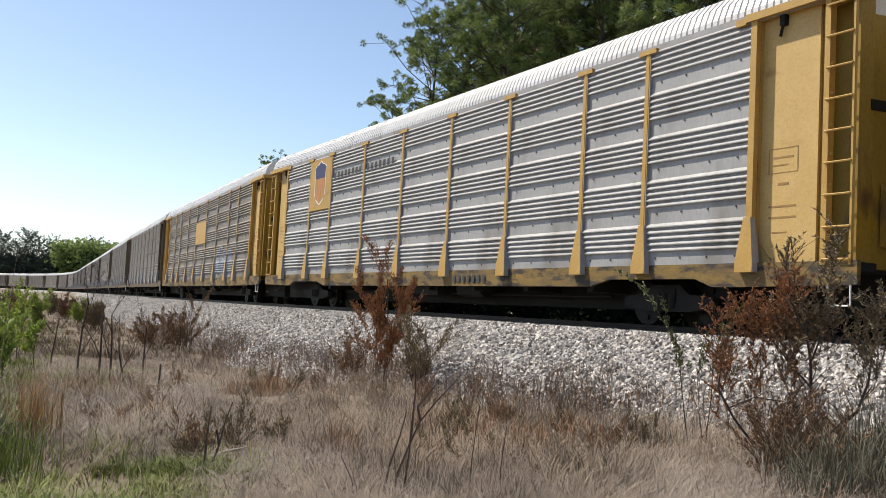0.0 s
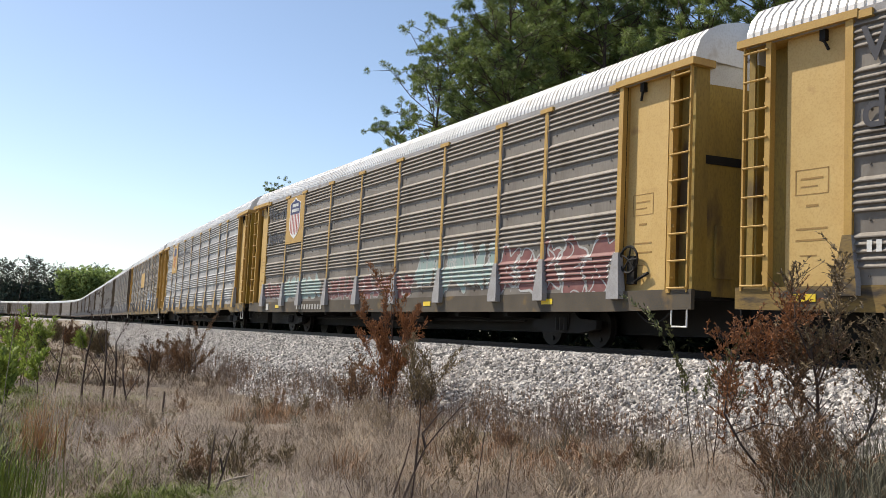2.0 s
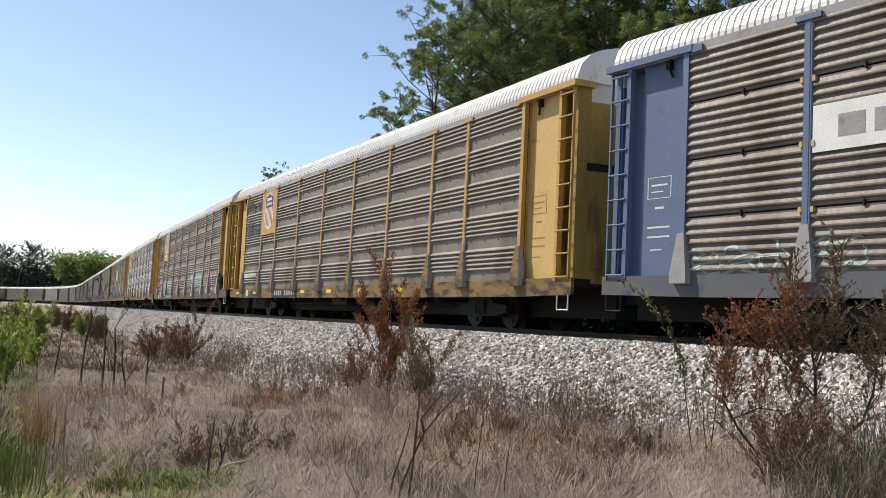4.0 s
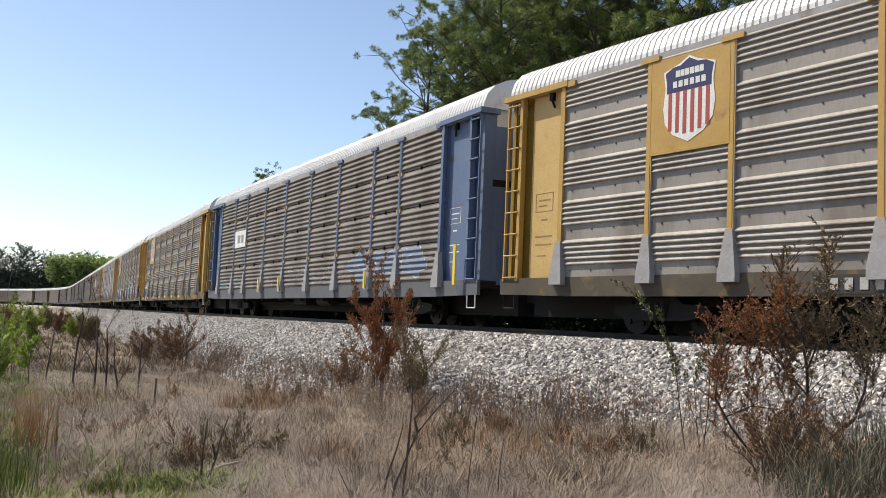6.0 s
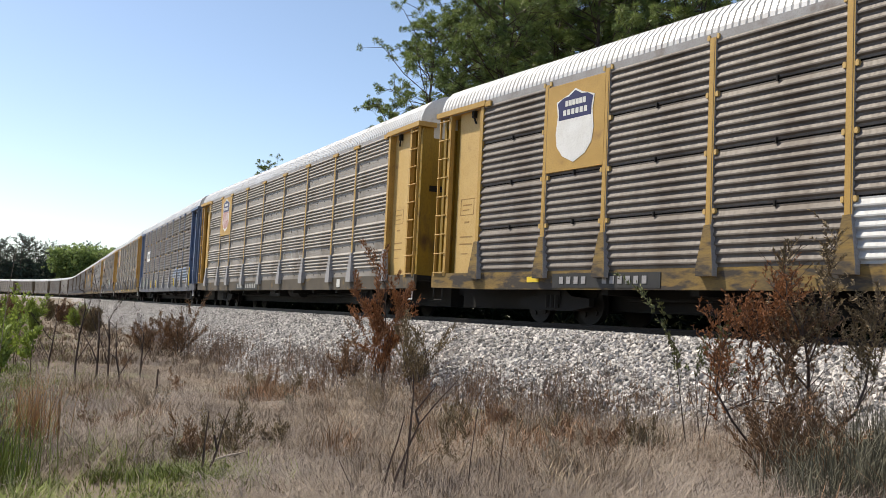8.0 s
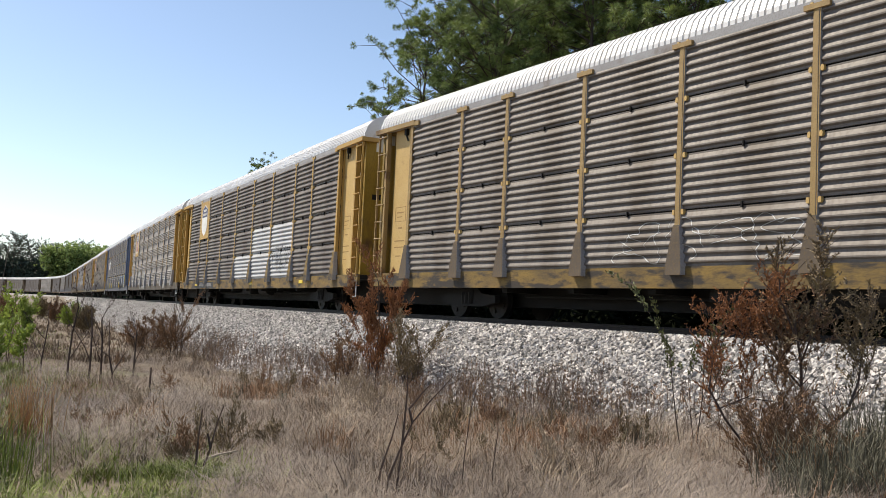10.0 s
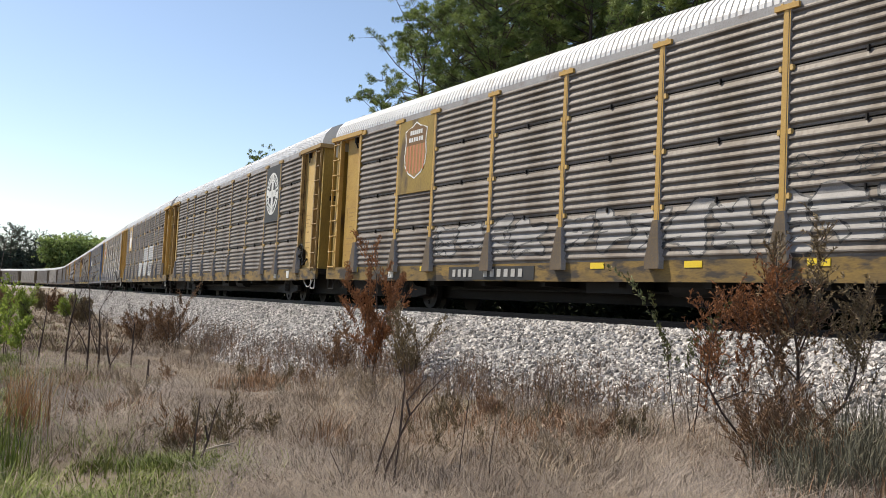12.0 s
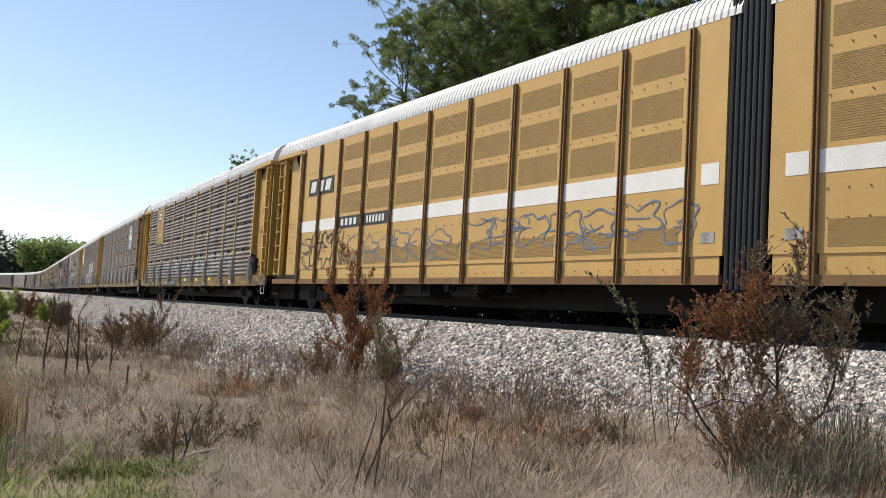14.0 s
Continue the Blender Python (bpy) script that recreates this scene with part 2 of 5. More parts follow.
def post_mesh(material):
    bm = bmesh.new()
    box(bm, -0.07, 0.07, -0.062, 0.03, DECK + 0.55, EAVE - 0.06)
    box(bm, -0.04, 0.04, -0.07, -0.062, DECK + 0.6, EAVE - 0.1)
    me = mesh_of("post", bm, GREY_POST)
    me.materials.append(material)   # the face alone is painted
    for f in me.polygons:
        f.material_index = 1 if f.normal.y < -0.7 else 0
    return me


def foot_mesh(material):
    bm = bmesh.new()
    lo, hi = DECK - 0.16, DECK + 0.75
    v = []
    for x, y, z in ((-0.075, -0.095, hi), (0.075, -0.095, hi), (0.19, -0.15, lo + 0.16), (0.19, -0.15, lo), (-0.19, -0.15, lo), (-0.19, -0.15, lo + 0.16)):
        v.append((bm.verts.new((x, y, z)), bm.verts.new((x, 0.02, z))))
    bm.faces.new([a for a, b in v])
    for i in range(6):
        a, b = v[i], v[(i + 1) % 6]
        bm.faces.new((a[0], a[1], b[1], b[0]))
    me = mesh_of("post_foot", bm, GREY_POST)
    me.materials.append(material)
    for f in me.polygons:
        f.material_index = 1 if abs(f.normal.x) < 0.6 else 0
    return me


def cap_mesh(material):
    bm = bmesh.new()
    box(bm, -0.24, 0.24, -0.09, 0.02, EAVE - 0.13, EAVE - 0.04)
    return mesh_of("post_cap", bm, material)


def roof_mesh(half, material):
    """A ribbed roof arched from eave to eave."""
    bm = bmesh.new()
    arc = [(y, EAVE + z) for y, z in ROOF_ARC]
    arc = arc + [(-y, z) for y, z in arc[-2::-1]]
    pitch, xs, x = 0.155, [], -half + 0.62
    while x < half - 0.62:
        xs += [(x, 0.0), (x + 0.02, 0.0), (x + 0.034, 0.026), (x + 0.141, 0.026)]
        x += pitch
    rows = []
    for x, up in xs:
        rows.append([bm.verts.new((x, y * (1 + up / 1.5), z + up * (1 if 0 < i < 12 else 0))) for i, (y, z) in enumerate(arc)])
    for a, b in zip(rows, rows[1:]):
        for i in range(len(arc) - 1):
            bm.faces.new((a[i], b[i], b[i + 1], a[i + 1]))
    bm.faces.new(rows[0])
    bm.faces.new(rows[-1][::-1])
    return mesh_of("roof", bm, material)


def door_mesh(material, lo, hi, sign):
    """An end door, bowed outwards; with a rounded top where it reaches the roof."""
    bm = bmesh.new()
    n = 10
    rows = []
    for i in range(n + 1):
        u = -1 + 2 * i / n
        y = 1.36 * u
        x = sign * 0.16 * (1 - u * u)
        top = hi if hi < EAVE else EAVE - 0.02 + float(np.interp(-abs(y), *zip(*ROOF_ARC)))
        rows.append((bm.verts.new((x, y, lo)), bm.verts.new((x, y, top)), bm.verts.new((-sign * 0.1, y, lo)), bm.verts.new((-sign * 0.1, y, top))))
    for a, b in zip(rows, rows[1:]):
        bm.faces.new((a[0], b[0], b[1], a[1]))
        bm.faces.new((a[1], b[1], b[3], a[3]))
        bm.faces.new((a[0], a[2], b[2], b[0]))
        bm.faces.new((a[2], a[3], b[3], b[2]))
    for r in (rows[0], rows[-1]):
        bm.faces.new((r[0], r[1], r[3], r[2]))
    return mesh_of("end_door", bm, material)


def rung_mesh(material):
    bm = bmesh.new()
    rod(bm, (-0.24, -0.075, 0), (0.24, -0.075, 0), 0.018)
    return mesh_of("rung", bm, material)


def sill_mesh(half, material, notch=True):
    pts = [(-half + 0.5, DECK), (-half + 0.5, 0.76), (-half + 3.0, 0.72)]
    if notch:
        pts += [(-half + 3.4, 0.72), (-half + 3.8, 0.86), (-half + 6.2, 0.86), (-half + 6.8, 0.72)]
        pts += [(half - 6.8, 0.72), (half - 6.2, 0.86), (half - 3.8, 0.86), (half - 3.4, 0.72)]
    pts += [(half - 3.0, 0.72), (half - 0.5, 0.76), (half - 0.5, DECK)]
    bm = bmesh.new()
    prism(bm, pts, -1.52, -1.44)
    prism(bm, pts, 1.44, 1.52)
    return mesh_of("side_sill", bm, material)


def under_mesh(half):
    bm = bmesh.new()
    box(bm, -half + 0.6, half - 0.6, -1.43, 1.43, 0.98, DECK - 0.01)
    box(bm, -half + 0.4, half - 0.4, -0.42, 0.42, 0.30, 0.98)
    for i in range(7):
        x = (i - 3) * (half - 6.5) / 3.2
        box(bm, x - 0.1, x + 0.1, -1.35, 1.35, 0.62, 0.98)
    box(bm, -1.1, 0.3, -1.2, -0.6, 0.5, 0.95)
    rod(bm, (1.2, -0.9, 0.7), (2.4, -0.9, 0.7), 0.24, n=12)
    rod(bm, (-half + 7, -0.75, 0.55), (half - 7, -0.75, 0.55), 0.03)
    for sx in (-1, 1):
        box(bm, sx * (half - 0.02) - 0.35, sx * (half - 0.02) + 0.35, -0.14, 0.14, 0.62, 0.9)
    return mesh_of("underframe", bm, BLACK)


def bogie_mesh():
    bm = bmesh.new()
    for y in (-1.0, 1.0):
        prism(bm, [(-1.2, 0.38), (-1.2, 0.55), (-0.6, 0.6), (-0.35, 0.78), (0.35, 0.78), (0.6, 0.6), (1.2, 0.55), (1.2, 0.38), (0.6, 0.28), (-0.6, 0.28)], y - 0.07, y + 0.07)
        for x in (-0.16, 0.0, 0.16):
            rod(bm, (x, y - 0.1, 0.34), (x, y - 0.1, 0.62), 0.06)
    box(bm, -0.25, 0.25, -1.1, 1.1, 0.45, 0.7)
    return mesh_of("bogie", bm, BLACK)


def wheel_mesh():
    bm = bmesh.new()
    rod(bm, (0, -1.0, 0), (0, 1.0, 0), 0.08, n=8)
    for y in (-0.75, 0.75):
        s = 1 if y > 0 else -1
        rod(bm, (0, y, 0), (0, y - s * 0.1, 0), 0.42, 0.43, n=20)
        rod(bm, (0, y - s * 0.1, 0), (0, y - s * 0.13, 0), 0.455, n=20)
        for a in range(4):
            t = a * math.pi / 2
            rod(bm, (0.26 * math.cos(t), y, 0.26 * math.sin(t)), (0.26 * math.cos(t), y + s * 0.03, 0.26 * math.sin(t)), 0.06)
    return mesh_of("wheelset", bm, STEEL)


WHEELS = []


def running_gear(car, half, centre, turning):
    piece("underframe", shared(("under", half), lambda: under_mesh(half)), car)
    for sx in centre:
        b = piece("bogie", shared("bogie", bogie_mesh), car, (sx, 0, 0))
        for x in (-0.88, 0.88):
            w = piece("wheelset", shared("wheel", wheel_mesh), b, (x, 0, 0.42))
            if turning:
                WHEELS.append((w, x))


def shield_mesh(material, w, h, lo, hi, dy):
    """The part of a heraldic shield between the fractions lo and hi of its height."""
    outline = [(-0.5, 0.86), (-0.34, 0.92), (-0.18, 0.93), (0, 1.0), (0.18, 0.93), (0.34, 0.92), (0.5, 0.86), (0.46, 0.72), (0.46, 0.6), (0.5, 0.42), (0.46, 0.24), (0.3, 0.1), (0.0, 0.0),
               (-0.3, 0.1), (-0.46, 0.24), (-0.5, 0.42), (-0.46, 0.6), (-0.46, 0.72)]
    bm = bmesh.new()
    prism(bm, [(x * w, z * h) for x, z in outline], dy, dy + 0.004)
    for n, c in (((0, 0, 1), lo), ((0, 0, -1), hi)):
        bmesh.ops.bisect_plane(bm, geom=bm.verts[:] + bm.edges[:] + bm.faces[:], plane_co=(0, 0, c * h), plane_no=tuple(-v for v in n), clear_outer=True)
    return mesh_of("shield", bm, material)


def rounded_strip(bm, pts, w, style):
    """A painted stroke: a ribbon w wide along points in x, z that follows the side's ridges."""
    fine = []
    for (x0, z0), (x1, z1) in zip(pts, pts[1:]):
        n = max(1, int(abs(z1 - z0) / 0.022))
        fine += [(x0 + (x1 - x0) * k / n, z0 + (z1 - z0) * k / n) for k in range(n)]
    fine.append(pts[-1])
    prev = None
    for i, (x, z) in enumerate(fine):
        a, b = fine[max(i - 1, 0)], fine[min(i + 1, len(fine) - 1)]
        d = Vector((b[0] - a[0], b[1] - a[1]))
        if d.length < 1e-6:
            continue
        d.normalize()
        ww = w * (0.8 + 0.3 * math.sin(i * 0.21))
        ends = [(x - d.y * ww / 2, z + d.x * ww / 2), (x + d.y * ww / 2, z - d.x * ww / 2)]
        cur = [bm.verts.new((ex, face_y(style, ez) - 0.008, ez)) for ex, ez in ends]
        if prev:
            bm.faces.new((prev[0], prev[1], cur[1], cur[0]))
        prev = cur


def painted(bm, ring, style, lift):
    """A patch of paint inside a closed outline, row by row over the ridges."""
    lo, hi = min(z for x, z in ring), max(z for x, z in ring)
    n = max(4, int((hi - lo) / 0.02))
    prev = None
    for k in range(n + 1):
        z = lo + (hi - lo) * (k + 0.01) / (n + 0.02)
        cuts = []
        for (x0, z0), (x1, z1) in zip(ring, ring[1:] + ring[:1]):
            if (z0 <= z) != (z1 <= z):
                cuts.append(x0 + (x1 - x0) * (z - z0) / (z1 - z0))
        if len(cuts) < 2:
            prev = None
            continue
        y = face_y(style, z) - lift
        cur = [bm.verts.new((min(cuts), y, z)), bm.verts.new((max(cuts), y, z))]
        if prev:
            bm.faces.new((prev[0], prev[1], cur[1], cur[0]))
        prev = cur


def graffiti(car, x0, x1, z0, z1, outline, fill, seed, letters=6, style="grouped", stroke=0.035, closed=False, label="spray-painted graffiti strokes"):
    """Bubble strokes that stand for unreadable spray writing."""
    rg = random.Random(seed)
    w = (x1 - x0) / letters
    for i in range(letters):
        bm, bf = bmesh.new(), bmesh.new()
        cx, cz = x0 + (i + 0.5) * w, (z0 + z1) / 2 + rg.uniform(-0.08, 0.08) * (z1 - z0)
        rx, rz = w * rg.uniform(0.5, 0.72), (z1 - z0) / 2 * rg.uniform(0.7, 1.0)
        ph, k, e, tilt = rg.uniform(0, 6.28), rg.randint(2, 5), rg.uniform(0.12, 0.34), rg.uniform(-0.35, 0.35)
        ring = []
        for j in range(44):
            t = 2 * math.pi * j / 44
            r = 1 + e * math.sin(k * t + ph) + 0.08 * math.sin(7 * t + 2 * ph)
            sq = max(abs(math.cos(t)), abs(math.sin(t))) ** -0.5
            z = rz * r * 0.85 * math.sin(t) * sq
            ring.append((cx + rx * r * math.cos(t) * sq * 0.8 + tilt * z, cz + z))
        if fill or closed or rg.random() < 0.35:
            rounded_strip(bm, ring + ring[:1], stroke, style)
        else:
            s0, s1 = sorted(rg.sample(range(44), 2))
            rounded_strip(bm, ring[:s0 + 2], stroke, style)
            rounded_strip(bm, ring[s1:] + ring[:1], stroke, style)
        for q in range(rg.randint(2, 4)):
            a, b = rg.uniform(-0.6, 0.6), rg.uniform(-0.7, 0.7)
            sx, sz, bend = rg.uniform(-0.7, 0.7) * w, rg.uniform(-1.0, 1.0) * rz, rg.uniform(-0.5, 0.5) * w
            rounded_strip(bm, [(cx + a * rx + sx * u / 8 + bend * math.sin(math.pi * u / 8), cz + b * rz * 0.5 + sz * u / 8) for u in range(9)], stroke * rg.uniform(0.5, 0.9), style)
        strokes = part("graffiti_letter", bm, outline, car, label)
        if fill:
            painted(bf, ring, style, 0.0035 + 0.0004 * (i % 8))
            part("graffiti_fill", bf, fill, strokes, "faded spray paint")
        else:
            bf.free()


def bars(car, x0, x1, z0, z1, material, n, y, name="lettering_bar"):
    """Plain bars for writing that is not to be lettered."""
    w = (x1 - x0) / n
    for i in range(n):
        bm = bmesh.new()
        box(bm, 0, w * 0.55, -0.004, 0, 0, z1 - z0)
        piece(name, shared((name, round(w, 3), round(z1 - z0, 3), material.name), lambda: mesh_of(name, bm, material)), car, (x0 + i * w, y, z0))


def end_set(car, sign, half, frame_mat, ladder_mat, door_mat, sheet_mat=None, slotted=True):
    """The end bay of a side: flush sheet, deep pocket with the ladder before it, eave beam and end door. sign: +1 the end to the right."""
    x = sign * half

    def span(bm, d0, d1, y0, y1, z0, z1):
        a, b = sorted((x - sign * d0, x - sign * d1))
        box(bm, a, b, y0, y1, z0, z1)
        return a, b

    # sheet that closes the bay, a hand's width behind the posts
    bm = bmesh.new()
    a, b = span(bm, 1.36, 2.5, -1.38, -1.33, DECK, EAVE - 0.02)
    sheet = part("end_sheet", bm, sheet_mat or (PALE_YELLOW if frame_mat is YELLOW else frame_mat), car)
    bm = bmesh.new()
    m = (a + b) / 2 - 0.1
    for x0, x1, z0, z1 in ((m - 0.3, m + 0.3, 2.98, 3.0), (m - 0.3, m + 0.3, 2.58, 2.6), (m - 0.3, m - 0.28, 2.58, 3.0), (m + 0.28, m + 0.3, 2.58, 3.0), (m - 0.2, m + 0.2, 2.82, 2.86), (m - 0.2, m + 0.1, 2.7, 2.73),
                           (m - 0.1, m + 0.12, 2.38, 2.43), (m - 0.28, m + 0.28, 2.02, 2.06), (m - 0.28, m + 0.28, 1.84, 1.88), (m - 0.2, m + 0.1, 1.6, 1.63)):
        box(bm, x0, x1, -1.384, -1.38, z0, z1 - 0.008)
    tagged(part("stencil", bm, STENCIL if frame_mat is not BLUE else LETTER_WHITE, sheet), kind="stuff")
    # bent stay and rope bracket under the eave
    bm = bmesh.new()
    c = x - sign * 2.05
    box(bm, c - 0.05, c + 0.05, -1.48, -1.38, EAVE - 0.30, EAVE - 0.12)
    rod(bm, (c, -1.45, EAVE - 0.28), (c - sign * 0.08, -1.42, EAVE - 0.46), 0.025, n=6)
    part("chain_bracket", bm, BLACK, sheet)
    # deep pocket behind the ladder
    bm = bmesh.new()
    span(bm, 0.72, 1.36, -1.10, -1.05, DECK, EAVE - 0.02)
    span(bm, 1.31, 1.36, -1.33, -1.10, DECK, EAVE - 0.02)
    part("ladder_pocket", bm, door_mat, car)
    bm = bmesh.new()
    span(bm, 0.95, 2.5, 1.3, 1.38, DECK, EAVE - 0.02)
    part("far_end_sheet", bm, frame_mat, car)
    bm = bmesh.new()
    span(bm, 2.5, 2.63, -1.56, -1.30, DECK, EAVE)
    part("end_post", bm, frame_mat, car)
    bm = bmesh.new()
    span(bm, 0.62, 0.74, -1.40, -1.05, DECK, EAVE - 0.06)
    part("corner_post", bm, door_mat, car)
    bm = bmesh.new()
    span(bm, 0.5, 2.72, -1.60, -1.05, EAVE - 0.12, EAVE + 0.01)
    span(bm, 2.72, 2.95, -1.59, -1.49, EAVE - 0.15, EAVE - 0.03)
    part("eave_bracket", bm, frame_mat, car)
    # ladder: a broad inner stile with bolts, a thin outer one
    def make_ladder():
        bl = bmesh.new()
        s = -sign
        for c0, c1, dep in ((0.19, 0.29, 0.13), (-0.26, -0.225, 0.06)):
            p0, p1 = sorted((s * c0, s * c1))
            box(bl, p0, p1, -0.06, dep - 0.06, DECK - 0.06, EAVE - 0.1)
        for i in range(9):
            z = DECK + 0.2 + 0.47 * i
            p0, p1 = sorted((s * 0.15, s * 0.19))
            box(bl, p0, p1, -0.03, 0.0, z, z + 0.05)
        return mesh_of("ladder", bl, ladder_mat)
    lad = piece("ladder", shared(("ladder", ladder_mat.name, sign), make_ladder), car, (x - sign * 0.86, -1.48, 0))
    for i in range(9):
        piece("rung", shared(("rung", ladder_mat.name), lambda: rung_mesh(ladder_mat)), lad, (0, 0, DECK + 0.02 + 0.49 * i))
    # stirrup step under the ladder
    bm = bmesh.new()
    for dx in (-0.2, 0.2):
        rod(bm, (x - sign * 0.82 + dx, -1.5, 0.45), (x - sign * 0.82 + dx, -1.5, 0.9), 0.015)
    rod(bm, (x - sign * 1.02, -1.5, 0.45), (x - sign * 0.62, -1.5, 0.45), 0.015)
    part("stirrup_step", bm, WHITE if sign > 0 else BLACK, car)
    low, up = (DECK - 0.1, EAVE - 0.40), (EAVE - 0.40, 7.0)
    door = piece("end_door", shared(("door", door_mat.name, sign), lambda: door_mesh(door_mat, *low, sign)), car, (x - sign * 0.68, 0, 0))
    for yy in (-0.65, 0.65):
        bm = bmesh.new()
        xx = sign * 0.16 * (1 - (yy / 1.36) ** 2)
        box(bm, min(xx, xx + sign * 0.05), max(xx, xx + sign * 0.05), yy - 0.3, yy + 0.3, 1.35, 2.3)
        part("door_panel", bm, door_mat, door)
    if slotted:
        bm = bmesh.new()
        box(bm, -0.03, 0.03, -0.42, 0.42, -0.08, 0.08)
        slot = part("door_slot", bm, BLACK, door, "dark slot in the end door", at=(sign * 0.10, -0.72, 3.5))
        slot.rotation_euler = (0, 0, radians(-7.4 * sign))
    piece("door_top", shared(("doortop", sign), lambda: door_mesh(DOOR_WHITE, *up, sign)), car, (x - sign * 0.68, 0, 0), "off-white painted top of the end door")
    if sign > 0:
        t = piece("lettering", shared("excess", lambda: text_mesh("EXCESS HEIGHT", 0.13, LETTER_BLACK)), car, (x - sign * 0.68 + 0.075, -1.0, EAVE + 0.12))
        t.rotation_euler = (0, 0, radians(82.6))


def hand_brake(car):
    """A spoked brake wheel and its housing at the foot of the end sheet."""
    bm = bmesh.new()
    c = (HALF - 2.25, -1.46, 1.72)
    box(bm, c[0] - 0.12, c[0] + 0.1, -1.46, -1.38, 1.25, 1.8)
    ring = [(c[0] + 0.26 * math.cos(i * math.pi / 7), c[1] - 0.06, c[2] + 0.26 * math.sin(i * math.pi / 7)) for i in range(14)]
    for i in range(14):
        rod(bm, ring[i], ring[(i + 1) % 14], 0.025, n=5)
        if i % 3 == 0:
            rod(bm, (c[0], c[1] - 0.06, c[2]), ring[i], 0.018, n=5)
    rod(bm, (c[0] + 0.1, -1.45, 1.3), (c[0] + 0.5, -1.45, 1.45), 0.03, n=5)
    part("hand_brake", bm, BLACK, car, "black spoked hand brake wheel")


def lug_mesh():
    bm = bmesh.new()
    prism(bm, [(-0.025, -0.05), (0.025, -0.05), (0.032, 0.0), (0.02, 0.045), (-0.02, 0.045), (-0.032, 0.0)], -0.065, 0.0)
    return mesh_of("hinge_lug", bm, PALE_YELLOW)


def autorack(name, s, label, style, pan, frame_mat=YELLOW, foot_mat=None, sill_mat=None, door_mat=None, turning=True, patches=(), rows=4, detailed=True, cap=True, sheet_mat=None, notch=False):
    """A closed car carrier with corrugated side panels between posts."""
    car = train_thing(name, s, CAR, label)
    foot_mat, sill_mat, door_mat = foot_mat or frame_mat, sill_mat or YELLOW_DIRTY, door_mat or DOOR_YELLOW
    running_gear(car, HALF, (-HALF + 5.0, HALF - 5.0), turning)
    piece("side_sill", shared(("sill", sill_mat.name, notch), lambda: sill_mesh(HALF, sill_mat, notch)), car)
    piece("roof", shared("roof", lambda: roof_mesh(HALF, ROOF)), car, (0, 0, 0), "ribbed galvanised arched roof")
    for i, (a, b) in enumerate(zip(POST_X, POST_X[1:])):
        w = round(a - b, 3)
        if style == "grouped":
            sheet = piece("side_panel", shared(("grouped", w, pan), lambda: corrugated(w, DECK + 0.0, EAVE - 0.02, GROUPED, PAN[pan])), car, (b, -1.5, 0))
            if detailed:
                tagged(piece("rivets", shared(("rivets", "grouped", w), lambda: rivet_mesh(w)), sheet), kind="stuff")
        else:
            h = (EAVE - DECK) / rows
            for r in range(rows):
                m = PAN["bright"] if (i, r) in patches else PAN[pan]
                piece("side_panel", shared(("row", w, m.name, rows), lambda: corrugated(w, 0.0, h - 0.03, ROWED, m, 0.046)), car, (b, -1.5, DECK + r * h))
                if r and detailed:
                    bm = bmesh.new()
                    box(bm, -0.014, 0.014, -0.045, 0.0, -0.06, 0.04)
                    piece("hasp", shared("hasp", lambda: mesh_of("hasp", bm, BLACK)), car, (b + w * 0.5, -1.5, DECK + r * h))
    # lining that backs the seams, and the far side
    bm = bmesh.new()
    box(bm, -HALF + 2.5, HALF - 2.5, -1.46, -1.44, DECK, EAVE - 0.01)
    part("lining", bm, BLACK, car)
    piece("far_side", shared(("far", pan), lambda: corrugated(2 * (HALF - 2.5), DECK, EAVE - 0.02, GROUPED, PAN[pan])), car, (HALF - 2.5, 1.5, 0)).rotation_euler = (0, 0, math.pi)
    for i, x in enumerate(POST_X):
        if 0 < i < 9:
            piece("post", shared(("post", frame_mat.name), lambda: post_mesh(frame_mat)), car, (x, -1.5, 0))
            if cap:
                piece("post_cap", shared(("cap", frame_mat.name), lambda: cap_mesh(frame_mat)), car, (x, -1.5, 0))
            if style == "rows" and detailed:
                for r in range(1, rows + 1):
                    for dx in (-0.11, 0.11):
                        piece("hinge_lug", shared("lug", lug_mesh), car, (x + dx, -1.5, DECK + r * (EAVE - DECK) / rows - 0.05))
        piece("post_foot", shared(("foot", foot_mat.name), lambda: foot_mesh(foot_mat)), car, (x, -1.5, 0))
    bm = bmesh.new()
    box(bm, -HALF + 0.6, HALF - 0.6, -1.53, -1.48, EAVE - 0.13, EAVE + 0.03)
    part("eave_rail", bm, GREY_POST, car)
    for sign in (-1, 1):
        end_set(car, sign, HALF, frame_mat, frame_mat, door_mat, sheet_mat)
    return car


def logo_plate(car, bay, top, low, plate_mat, y=-1.57):
    """A sheet over the upper part of a narrow bay."""
    a, b = POST_X[bay + 1] + 0.05, POST_X[bay] - 0.05
    bm = bmesh.new()
    box(bm, a, b, y, -1.5, low, top)
    return part("logo_plate", bm, plate_mat, car), (a + b) / 2


